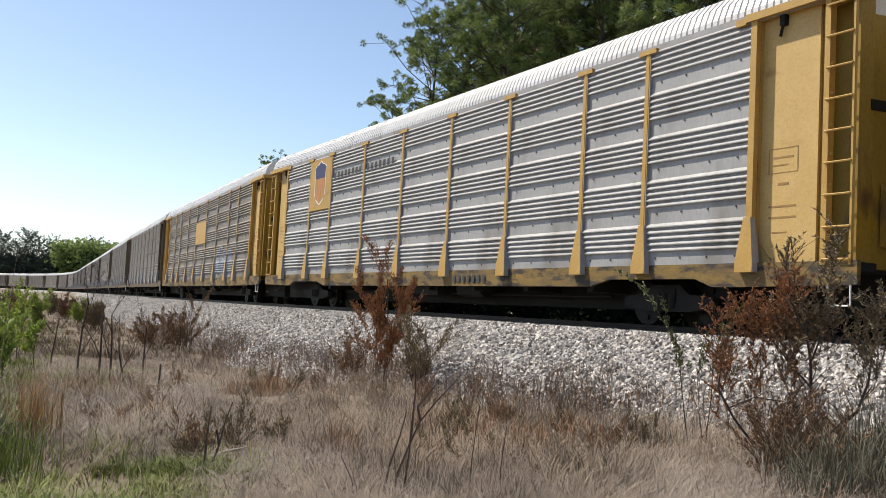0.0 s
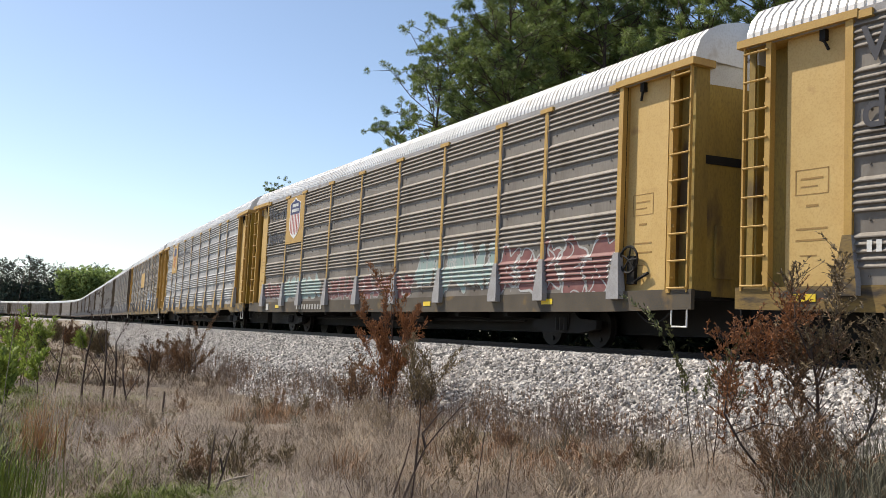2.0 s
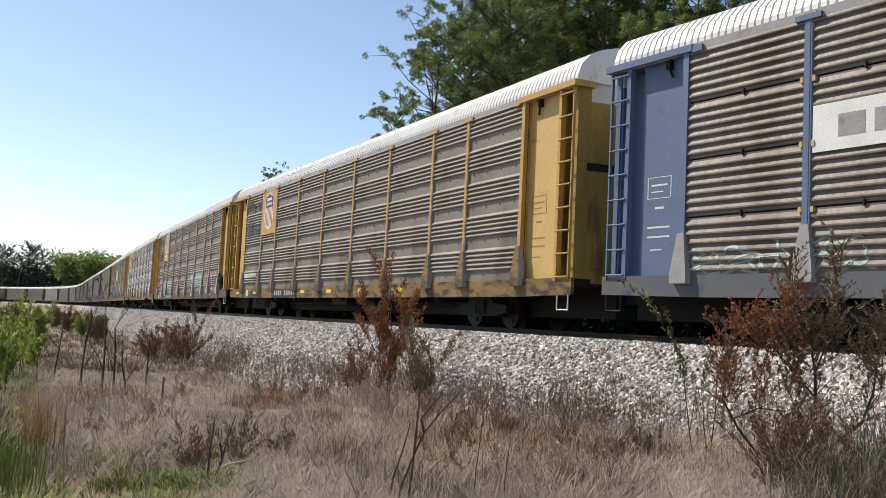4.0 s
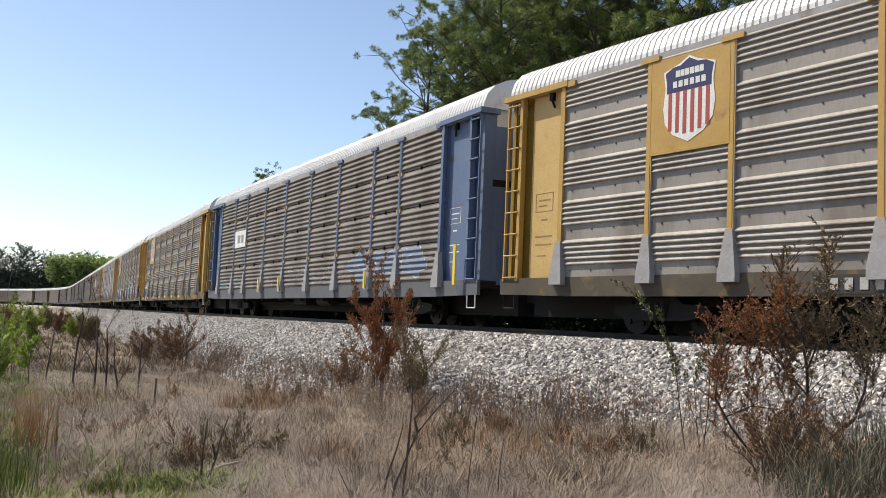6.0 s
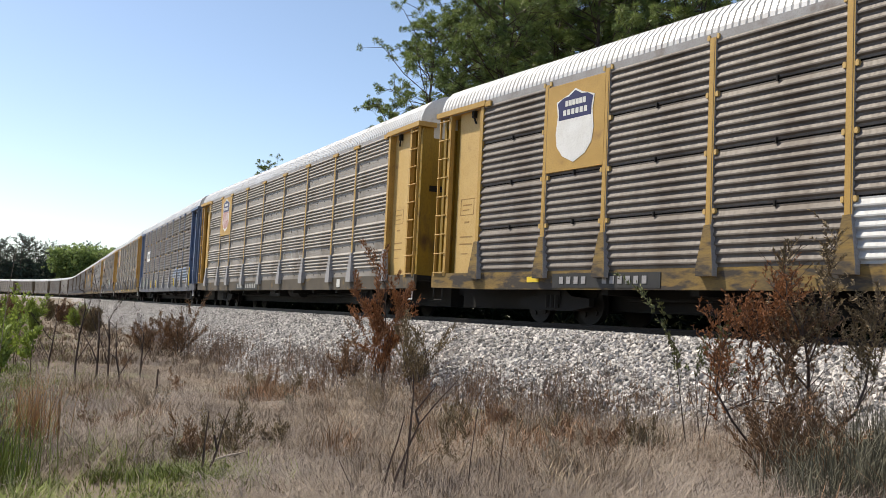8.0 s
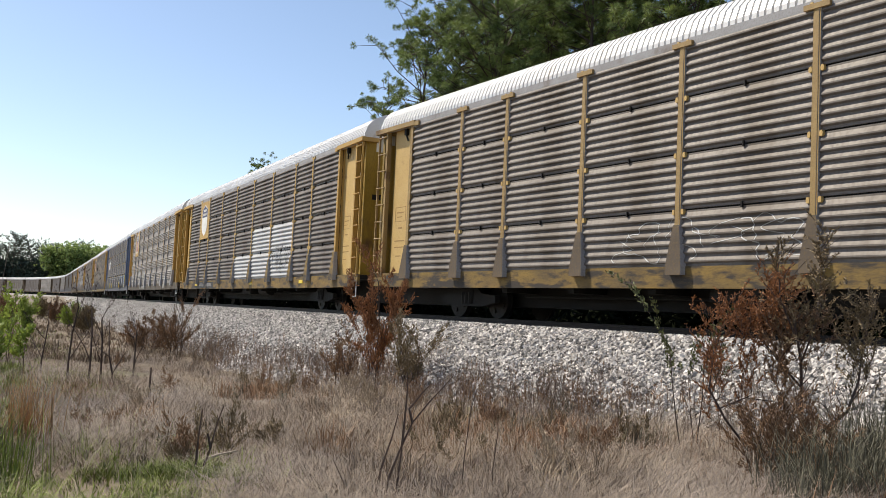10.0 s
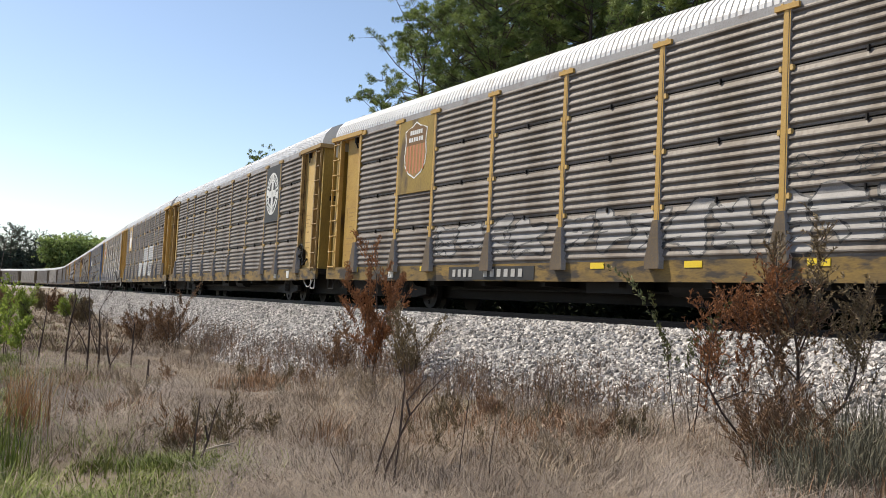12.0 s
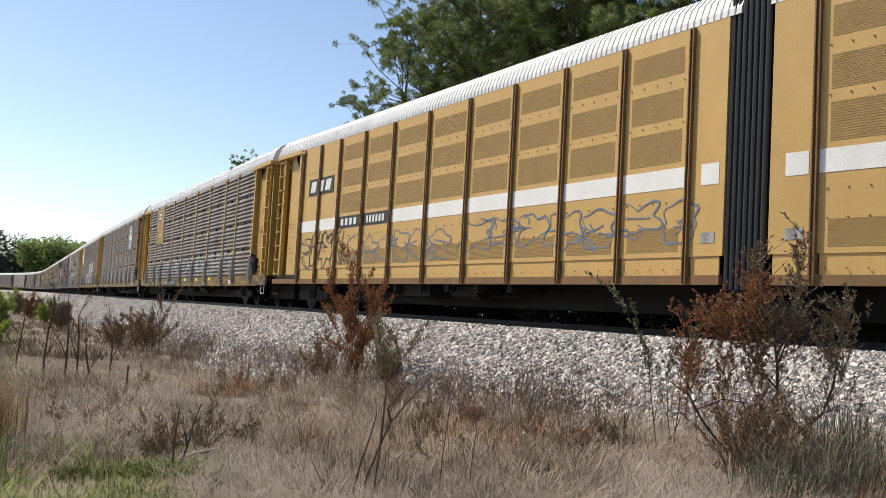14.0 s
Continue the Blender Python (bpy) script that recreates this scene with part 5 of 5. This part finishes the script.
def toe_weeds(name, material, count, s0, s1, height, seed, label):
    """Thin dead stalks with seed heads that stand up along the foot of the ballast, in uneven drifts."""
    rg = random.Random(seed)
    vs, fs = [], []
    for _ in range(count):
        v = line(rg.uniform(s0, s1), 0)
        off = toe(v.x) + rg.gauss(0.1, 0.42)
        s = dist_to_line(v.x, v.y)[1]
        q = line(s + rg.uniform(-0.5, 0.5), -off)
        drift = noise.noise((q.x * 0.55, q.y * 0.55, 41))
        if drift < -0.45 + 0.6 * rg.random():
            continue
        z = spot(q.x, q.y)[0]
        for _ in range(5):
            h = height * rg.uniform(0.35, 1.15) * (0.9 + 0.4 * drift)
            p = Vector((q.x + rg.gauss(0, 0.09), q.y + rg.gauss(0, 0.09), z - 0.04))
            e = p + Vector((rg.gauss(0, 0.14) * h, rg.gauss(0, 0.14) * h, h))
            limb(vs, fs, p, e, 0.0045, 0.002, 3)
            for _ in range(rg.randint(3, 7)):
                b0 = p.lerp(e, rg.uniform(0.5, 1.0))
                t = b0 + Vector((rg.gauss(0, 0.03), rg.gauss(0, 0.03), rg.uniform(0.02, 0.07)))
                w = (t - b0).orthogonal().normalized() * 0.006
                k = len(vs)
                m = (b0 + t) / 2
                vs += [tuple(b0), tuple(m + w), tuple(t), tuple(m - w)]
                fs.append((k, k + 1, k + 2, k + 3))
    return tagged(new(name, plain(name, vs, fs, material)), label, "weeds", kind="stuff")


toe_weeds("toe_weeds", GREYTWIG, 720, 4, 46, 0.6, 71, "grey-brown dead weeds standing along the foot of the ballast")
toe_weeds("toe_weeds", mat("umber_weeds", (0.21, 0.147, 0.105), (0.14, 0.098, 0.07), 2.0, 0.9, per="island"), 260, 4, 40, 0.5, 72, "umber dead weeds with seed heads at the ballast's foot")
toe_weeds("toe_weeds", RUSTY, 420, 8, 40, 0.5, 73, "rust-brown dead weeds at the ballast's foot")


# ---- bushes, saplings and stalks ----
def wild(seed, height, stems, spread, forks, leaf_from, bits, bit_size, thick=0.012, wide=0.16):
    """Stems that fork upwards, with dead leaves and seed heads on the twigs."""
    rg = random.Random(seed)
    vs, fs, nv, nf = [], [], [], []

    def grow(p, d, length, r, depth):
        for i in range(3):
            q = p + d * length / 3
            limb(vs, fs, p, q, r, r * 0.8, 4)
            p, r = q, r * 0.8
            d = (d + Vector((rg.gauss(0, 0.12), rg.gauss(0, 0.12), rg.gauss(0.05, 0.08)))).normalized()
            if depth > 0 and rg.random() < 0.85:
                e = (d + Vector((rg.gauss(0, 0.5), rg.gauss(0, 0.5), rg.uniform(0, 0.4)))).normalized()
                grow(p, e, length * rg.uniform(0.35, 0.6), r * 0.6, depth - 1)
            if p.z > leaf_from * height:
                for _ in range(bits * 3):
                    # slender dry sprigs that follow the twig
                    o = p - d * length / 3 * rg.random() + Vector((rg.gauss(0, 1), rg.gauss(0, 1), rg.gauss(0, 1))) * bit_size * 0.5
                    e = o + (d + Vector((rg.gauss(0, 0.6), rg.gauss(0, 0.6), rg.gauss(0.3, 0.5)))).normalized() * bit_size * rg.uniform(0.8, 2.2)
                    u = (e - o).orthogonal().normalized() * bit_size * wide
                    k = len(nv)
                    m = (o + e) / 2
                    nv.extend([tuple(o), tuple(m + u), tuple(e), tuple(m - u)])
                    nf.append((k, k + 1, k + 2, k + 3))

    for s in range(stems):
        a = rg.uniform(0, 6.28)
        d = Vector((math.cos(a) * spread * rg.random(), math.sin(a) * spread * rg.random(), 1)).normalized()
        grow(Vector((rg.gauss(0, 0.06), rg.gauss(0, 0.06), -0.1)), d, height * rg.uniform(0.6, 1.0), thick, forks)
    return vs, fs, nv, nf


def plant(name, data, at, stem_mat, leaf_mat, label, category="bush", group="", leaf_name="foliage"):
    e = tagged(new(name), label, category, group)
    piece("stem", plain("stem", data[0], data[1], stem_mat), e)
    if data[2]:
        tagged(piece(leaf_name, plain(leaf_name, data[2], data[3], leaf_mat), e), kind="stuff")
    e.location = at
    return e


def spot_at(az, dist):
    v = polar(az, dist)
    return (v.x, v.y, spot(v.x, v.y)[0])


BUSH = mat("dead_brown_foliage", (0.30, 0.125, 0.05), (0.17, 0.078, 0.035), 1.5, 0.85, per="island", leaf=0.2)
DUN = mat("dun_foliage", (0.23, 0.167, 0.0862), (0.149, 0.109, 0.0633), 1.5, 0.85, per="island")
SPRING = mat("fresh_spring_leaves", (0.24, 0.30, 0.055), (0.17, 0.23, 0.04), 1.0, 0.6, per="island", leaf=0.4)
OLIVE = mat("olive_leaves", (0.13, 0.135, 0.045), (0.09, 0.10, 0.035), 1.0, 0.7, per="island")
DARKBUSH = mat("dark_dead_foliage", (0.24, 0.135, 0.068), (0.145, 0.085, 0.048), 1.5, 0.85, per="island")
PALE = mat("pale_dead_wood", (0.45, 0.38, 0.31), (0.33, 0.27, 0.22), 5.0, 0.85, bump=0.3)
ROCK = mat("dark_rock", (0.13, 0.12, 0.12), (0.08, 0.075, 0.075), 4.0, 0.9, bump=0.5)

# the brown bush against the ballast, and its spikes
plant("dead_bush", wild(7, 2.2, 7, 0.22, 3, 0.22, 4, 0.055), spot_at(59.9, 20.2), TWIG, BUSH, "dead brown bush with a spiky top beside the ballast")
plant("dead_bush", wild(2, 1.3, 9, 0.30, 2, 0.3, 4, 0.05), spot_at(57.6, 19.0), TWIG, DUN, "low dead brown bush in the dry grass")
plant("dead_bush", wild(3, 1.2, 7, 0.35, 2, 0.3, 3, 0.05), spot_at(61.6, 20.0), TWIG, DARKBUSH, "low dead brown bush in the dry grass")
plant("seedling", wild(4, 3.3, 1, 0.03, 1, 0.7, 3, 0.05, 0.02), spot_at(59.7, 20.3), TWIG, BUSH, "thin dead spike rising from a brown bush", "bush")
# the wide bush nearest the camera: open dark limbs below, rust-brown and dun sprays above
VIEW = Vector((-math.sin(radians(36)), math.cos(radians(36)), 0))
ACROSS = Vector((math.cos(radians(36)), math.sin(radians(36)), 0))


def sprays(rg, c, ru, rv, count, bits, size):
    """Bunches of slender dry sprigs about a point."""
    vs, fs, tv, tf = [], [], [], []
    for _ in range(count):
        o = c + ACROSS * rg.gauss(0, 0.55) * ru + VIEW * rg.gauss(0, 0.16) + Vector((0, 0, rg.gauss(0, 0.55) * rv))
        d = Vector((rg.gauss(0, 0.45), rg.gauss(0, 0.45), rg.uniform(0.35, 1.1))).normalized()
        ln = rg.uniform(0.10, 0.26)
        limb(tv, tf, o, o + d * ln, 0.004, 0.0015, 3)
        for _ in range(bits):
            b0 = o + d * ln * rg.random()
            e = b0 + (d * 0.8 + Vector((rg.gauss(0, 0.6), rg.gauss(0, 0.6), rg.gauss(0.1, 0.4)))).normalized() * size * rg.uniform(0.6, 1.6)
            w = (e - b0).orthogonal().normalized() * size * 0.17
            k = len(vs)
            m = (b0 + e) / 2
            vs += [tuple(b0), tuple(m + w), tuple(e), tuple(m - w)]
            fs.append((k, k + 1, k + 2, k + 3))
    return vs, fs, tv, tf


def wide_bush(name, at, runs, clusters, seed, label):
    """A bush of bent limbs, given across and up, with clusters (across, up, wide, high, sprays, colour) of dead foliage."""
    rg = random.Random(seed)
    bush = tagged(new(name), label, "bush")
    bush.location = at
    for run, r in runs:
        vs, fs = [], []
        pts = [ACROSS * u + VIEW * 0.25 * math.sin(5 * u + 3 * v) * min(v, 1.0) + Vector((0, 0, v)) for u, v in run]
        for i in range(len(pts) - 1):
            f, g = 1 - 0.75 * i / len(pts), 1 - 0.75 * (i + 1) / len(pts)
            limb(vs, fs, pts[i], pts[i + 1], r * f, r * g, 6)
            # side twigs
            for _ in range(4 if i else 1):
                p = pts[i].lerp(pts[i + 1], rg.random())
                d = Vector((rg.gauss(0, 0.5), rg.gauss(0, 0.5), rg.uniform(0.3, 1))).normalized()
                q = p + d * rg.uniform(0.12, 0.3)
                limb(vs, fs, p, q, r * 0.3 * f, 0.003, 4)
                for _ in range(2):
                    limb(vs, fs, q, q + (d + Vector((rg.gauss(0, 0.5), rg.gauss(0, 0.5), 0.2))).normalized() * rg.uniform(0.08, 0.2), 0.003, 0.0015, 3)
        piece("limb", plain("limb", vs, fs, TWIG), bush)
    for u, v, ru, rv, count, colour in clusters:
        vs, fs, tv, tf = sprays(rg, ACROSS * u + Vector((0, 0, v)), ru, rv, int(1.35 * count), 24, 0.036)
        bunch = piece("foliage", plain("foliage", vs, fs, colour), bush)
        tagged(piece("twig", plain("twig", tv, tf, TWIG), bunch), kind="stuff")
    return bush


wide_bush("dead_bush", spot_at(35.3, 10.2),
          [([(0.08, -0.1), (0.09, 0.35), (0.09, 0.7), (0.07, 1.15), (0.0, 1.5)], 0.026),
           ([(0.10, 0.28), (0.3, 0.45), (0.5, 0.66), (0.6, 0.95), (0.66, 1.3), (0.72, 1.65)], 0.019),
           ([(-0.2, -0.1), (-0.33, 0.1), (-0.64, 0.5), (-0.80, 0.8), (-0.77, 1.1), (-0.76, 1.45)], 0.016),
           ([(0.09, 0.85), (-0.12, 1.08), (-0.25, 1.25), (-0.45, 1.45)], 0.012),
           ([(0.07, 1.1), (0.2, 1.5), (0.25, 1.95), (0.23, 2.4)], 0.010),
           ([(0.0, 1.4), (-0.14, 1.75), (-0.16, 2.1)], 0.008),
           ([(-0.7, 0.6), (-0.45, 0.72), (-0.1, 0.68)], 0.008)],
          [(-0.45, 1.46, 0.36, 0.22, 120, BUSH), (0.0, 1.40, 0.32, 0.30, 80, DARKBUSH), (0.06, 1.48, 0.30, 0.26, 70, DUN), (-0.15, 1.78, 0.14, 0.26, 44, BUSH),
           (0.25, 2.0, 0.07, 0.42, 34, DUN), (-0.16, 2.05, 0.06, 0.2, 12, DUN), (0.61, 1.25, 0.14, 0.42, 60, DUN), (0.66, 1.58, 0.15, 0.2, 30, DUN), (-0.12, 1.02, 0.10, 0.34, 40, DARKBUSH),
           (-0.76, 1.0, 0.10, 0.34, 44, BUSH), (-0.42, 0.95, 0.06, 0.2, 16, BUSH)], 11, "wide dead bush with dark limbs and rust-brown foliage")
plant("dead_bush", wild(15, 0.7, 6, 0.5, 2, 0.25, 4, 0.03, 0.007), spot_at(37.0, 9.9), TWIG, DARKBUSH, "low tangle of rust-brown weeds")
plant("dead_bush", wild(16, 0.6, 6, 0.6, 2, 0.25, 4, 0.03, 0.007), spot_at(34.2, 9.6), TWIG, DARKBUSH, "low tangle of dun weeds")
plant("green_shrub", wild(19, 1.25, 3, 0.3, 2, 0.72, 5, 0.03, 0.008, 0.25), spot_at(41.0, 10.6), TWIG, OLIVE, "small shrub with a few green leaves", "shrub")
# bush further along the ballast
plant("dead_bush", wild(21, 1.5, 10, 0.8, 2, 0.15, 5, 0.06), spot_at(71.8, 33.5), TWIG, DARKBUSH, "dark brown dead bush beside the ballast")
plant("dead_bush", wild(22, 1.1, 8, 0.8, 2, 0.15, 5, 0.06), spot_at(73.2, 34.5), TWIG, DARKBUSH, "dark brown dead bush beside the ballast")
plant("dead_bush", wild(23, 2.6, 5, 0.25, 1, 0.8, 1, 0.05), spot_at(71.2, 33.6), TWIG, TWIG, "bare dark stalks of a dead bush")
for i, (az, d, h) in enumerate(((66.2, 18.6, 0.8), (65.0, 18.0, 0.7), (63.6, 18.4, 0.7), (67.5, 19.5, 0.8), (46.0, 10.2, 0.6), (44.0, 10.4, 0.7), (48.5, 10.8, 0.6), (55.0, 13.5, 0.6), (74.6, 28.0, 0.9), (51.5, 12.2, 0.6), (57.0, 15.5, 0.8))):
    plant("dead_weed", wild(30 + i, 0.6 * h, 6, 0.5, 2, 0.2, 2, 0.03, 0.004), spot_at(az, d), TWIG, (RUSTY, DUN)[i % 2], "low clump of dead weeds in dry grass", "weed", "clumps of weeds")
for i in range(20):
    q = random.Random(900 + i)
    plant("dead_weed", wild(910 + i, q.uniform(0.22, 0.5), q.randint(4, 8), 0.7, 2, 0.15, 2, 0.03, 0.004), spot_at(q.uniform(42, 79), 8.0 + 11 * q.random()), GREYTWIG, (DUN, RUSTY, STRAW)[i % 3],
          ("low dun weed", "low rust-brown weed", "low straw-coloured weed")[i % 3] + " tangled in dry grass", "weed", "clumps of weeds")
for i, (az, d) in enumerate(((35.0, 9.3), (36.4, 9.1), (33.8, 9.0))):
    plant("dead_bush", wild(960 + i, 0.65, 7, 0.7, 2, 0.1, 3, 0.03, 0.006), spot_at(az, d), TWIG, DARKBUSH, "low dark tangle of weeds under the wide bush")
# bare saplings
for i, (az, d, h) in enumerate(((77.4, 21.0, 1.75), (76.0, 21.0, 2.0), (75.4, 21.5, 1.9), (74.4, 21.0, 1.3), (72.6, 16.6, 0.95), (78.4, 26.0, 1.6), (73.6, 24.0, 1.2))):
    plant("sapling", wild(50 + i, h, 1, 0.12, 2, 0.75, 1, 0.05, 0.03), spot_at(az, d), TWIG, TWIG, "bare dark sapling standing in dry grass", "sapling", "bare saplings", "bud")
# green saplings to the side
for i, (az, d, h) in enumerate(((79.4, 22.0, 1.25), (81.2, 19.0, 0.9), (82.0, 17.0, 0.9), (81.2, 30.0, 1.3))):
    plant("green_sapling", wild(60 + i, h, 2 if i else 1, 0.2, 3, 0.45 if not i else 0.3, 2, 0.055, 0.015, 0.4), spot_at(az, d), TWIG, SPRING, "young sapling with bright green spring leaves", "sapling", "green saplings")
for i, (az, d, h) in enumerate(((80.4, 27.0, 2.0), (81.4, 24.0, 1.8), (80.1, 34.0, 2.0))):
    plant("green_bush", wild(66 + i, 0.75 * h, 2, 0.35, 3, 0.35, 1, 0.06, 0.014, 0.4), spot_at(az, d), TWIG, SPRING, "bushy young tree with pale green spring leaves", "bush", "green bushes")
for i in range(9):
    az, d = 76.6 + 0.75 * i, 48 + 9 * (i % 4)
    plant("scrub", wild(80 + i, 1.15, 7, 0.6, 2, 0.2, 4, 0.12, 0.02), spot_at(az, d), TWIG, (DUN, SPRING, DARKBUSH)[i % 3], "low scrub bush beside the bend of the track", "bush", "scrub by the bend")
# a clump of orange grass, close by
rg = random.Random(77)
vs, fs = [], []
for _ in range(300):
    blade(vs, fs, Vector((rg.gauss(0, 0.12), rg.gauss(0, 0.12), 0)), rg.uniform(0.3, 0.95), rg.uniform(0, 6.28), abs(rg.gauss(0.25, 0.2)), 0.004, rg.uniform(0, 0.1))
c = new("broom_sedge", plain("broom_sedge", vs, fs, mat("orange_sedge", (0.42, 0.23, 0.10), (0.30, 0.17, 0.075), 2.0, 0.85, per="island")))
tagged(c, "upright clump of orange-brown broom sedge", "grass").location = spot_at(79.2, 10.0)
# forked twig close to the camera and its neighbours


def twig(name, at, runs, r, material, label):
    """A twig of one run, or of several branches that are parts of it."""
    meshes = []
    for run in runs:
        vs, fs = [], []
        for i, (p, q) in enumerate(zip(run, run[1:])):
            f = r * (1 - 0.8 * i / max(len(run) - 1, 1))
            limb(vs, fs, p, q, f, f * 0.75, 5)
        meshes.append(plain("branch", vs, fs, material))
    ob = new(name, meshes[0]) if len(meshes) == 1 else new(name)
    if len(meshes) > 1:
        for me in meshes:
            piece("branch", me, ob)
    tagged(ob, label, "twig").location = at
    return ob


# across the view from the camera, u to the right
U = Vector((math.cos(radians(56)), math.sin(radians(56)), 0))


def up(*pairs):
    return [tuple(U * a + Vector((0, 0, b))) for a, b in pairs]


twig("forked_twig", spot_at(58.3, 7.2), [up((-0.05, -0.1), (-0.03, 0.2), (0.06, 0.45), (0.13, 0.62), (0.25, 0.78), (0.38, 0.93), (0.43, 1.0)), up((0.13, 0.62), (0.1, 0.72), (0.19, 0.84), (0.24, 0.9)),
                                         up((0.06, 0.45), (0.07, 0.65), (0.08, 0.85), (0.07, 1.0)), up((0.02, -0.1), (0.04, 0.2), (0.06, 0.45)), up((-0.16, -0.1), (-0.08, 0.3), (-0.02, 0.5), (0.02, 0.68))],
     0.011, TWIG, "bare forked twig rising from the grass")
twig("dry_stalk", spot_at(52.3, 7.6), [up((0, -0.1), (0.0, 0.3), (0.03, 0.62))], 0.006, TWIG, "thin bare stalk in the grass")
twig("dry_stalk", spot_at(54.2, 7.6), [up((0, -0.1), (0.02, 0.3), (0.06, 0.7), (0.1, 0.85))], 0.006, TWIG, "thin bare stalk in the grass")
twig("dry_stalk", spot_at(60.8, 7.0), [up((0, -0.1), (-0.05, 0.15), (-0.14, 0.32))], 0.006, TWIG, "thin bare stalk in the grass")
twig("dark_stalk", spot_at(69.9, 8.3), [up((0, -0.05), (0.01, 0.25), (0.03, 0.52))], 0.012, TWIG, "charred upright stalk in the grass")
twig("dark_stalk", spot_at(69.3, 8.3), [up((-0.05, -0.05), (0.03, 0.2), (0.07, 0.4), (0.12, 0.56)), up((0.03, 0.2), (0.0, 0.32))], 0.012, TWIG, "charred leaning stalk in the grass")
twig("broken_stick", Vector(spot_at(69.2, 8.6)) + Vector((0, 0, 0.17)), [up((-0.05, 0.0), (0.1, 0.06), (0.26, 0.1))], 0.016, PALE, "pale broken stick lying on the grass")
twig("tall_stalk", spot_at(81.3, 12.0), [up((0, -0.1), (0.03, 0.8), (0.08, 1.6), (0.14, 2.1))], 0.006, GREYTWIG, "tall thin dry stalk against the sky")
bm = bmesh.new()
bmesh.ops.create_icosphere(bm, subdivisions=2, radius=0.14)
for v in bm.verts:
    v.co *= 0.8 + 0.5 * noise.noise(v.co * 7)
    v.co.z *= 0.55
rock = new("rock", mesh_of("rock", bm, ROCK))
tagged(rock, "small dark rock lying in the grass", "rock").location = spot_at(68.6, 8.5)


# tall strands of grey-green grass beside the wide bush, and loose clumps in the meadow
RUST_GRASS = mat("rust_brown_grass", (0.338, 0.181, 0.0875), (0.225, 0.125, 0.0688), 1.0, 0.85, per="island")
SAGE = mat("grey_green_grass", (0.144, 0.133, 0.09), (0.0936, 0.0864, 0.0576), 1.0, 0.85, per="island")


def clump(at, count, height, spread, lean, material, seed, label):
    rg = random.Random(seed)
    vs, fs = [], []
    for _ in range(count):
        blade(vs, fs, Vector((rg.gauss(0, spread), rg.gauss(0, spread), -0.03)), height * rg.uniform(0.5, 1.1), rg.uniform(0, 6.28), abs(rg.gauss(lean, 0.25)), 0.004, rg.uniform(0.05, 0.4))
    ob = tagged(new("grass_clump", plain("grass_clump", vs, fs, material)), label, "grass", "clumps of tall grass", kind="stuff")
    ob.location = at


for i, (az, dd, h) in enumerate(((31.2, 8.6, 1.0), (32.6, 8.2, 0.9), (30.2, 9.2, 1.0), (34.0, 7.8, 0.7), (35.2, 8.8, 0.75), (30.8, 9.8, 1.2), (32.2, 9.6, 1.0))):
    clump(spot_at(az, dd), 240, h, 0.14, 0.45, SAGE, 200 + i, "tall clump of grey-green grass bent outwards")
for i in range(26):
    az, dd = 42 + 36 * random.Random(300 + i).random(), 7.5 + 12 * random.Random(400 + i).random()
    clump(spot_at(az, dd), 120, 0.5, 0.12, 0.6, (DRY, STRAW, RUSTY, SAGE)[i % 4], 500 + i, ("dry brown", "pale straw", "rust-brown", "grey-green")[i % 4] + " grass clump standing in the meadow")
for i in range(26):
    q = random.Random(700 + i)
    az, dd = (66.6 + q.gauss(0, 1.3), 17.2 + q.gauss(0, 0.6)) if i % 2 else (50.0 + q.gauss(0, 2.6), 10.9 + q.gauss(0, 0.6))
    clump(spot_at(az, dd), 110, 0.46, 0.16, 0.4, RUST_GRASS if i % 3 else SAGE, 720 + i, "rust-brown dead grass clump near the ballast" if i % 3 else "grey-green grass clump near the ballast")
for i in range(7):
    az, dd = 80.6 + 0.5 * i, 8.0 + 1.3 * (i % 4)
    clump(spot_at(az, dd), 160, 0.75, 0.16, 0.35, (GREEN, SAGE)[i % 2], 600 + i, ("green", "grey-green")[i % 2] + " grass clump at the meadow's edge")


def motions():
    steps = [0.25 * i for i in range(57)]
    for thing, s, length in TRAIN:
        rows = []
        for t in steps:
            at = START + s + SPEED * (t - 7.5)
            a, b = line(at, 1.5), line(at + length, 1.5)
            mid = (a + b) / 2
            rows.append((t, pose(mid.x, mid.y, 0, 0, 0, math.degrees(math.atan2(a.y - b.y, a.x - b.x)))))
        walk(thing, rows)
    turn = math.degrees(SPEED / FPS / 0.42)
    for wheel, x in WHEELS:
        walk(wheel, [(i / FPS, pose(x, 0, 0.42, 0, -turn * i, 0)) for i in range(14 * FPS + 1)])


motions()
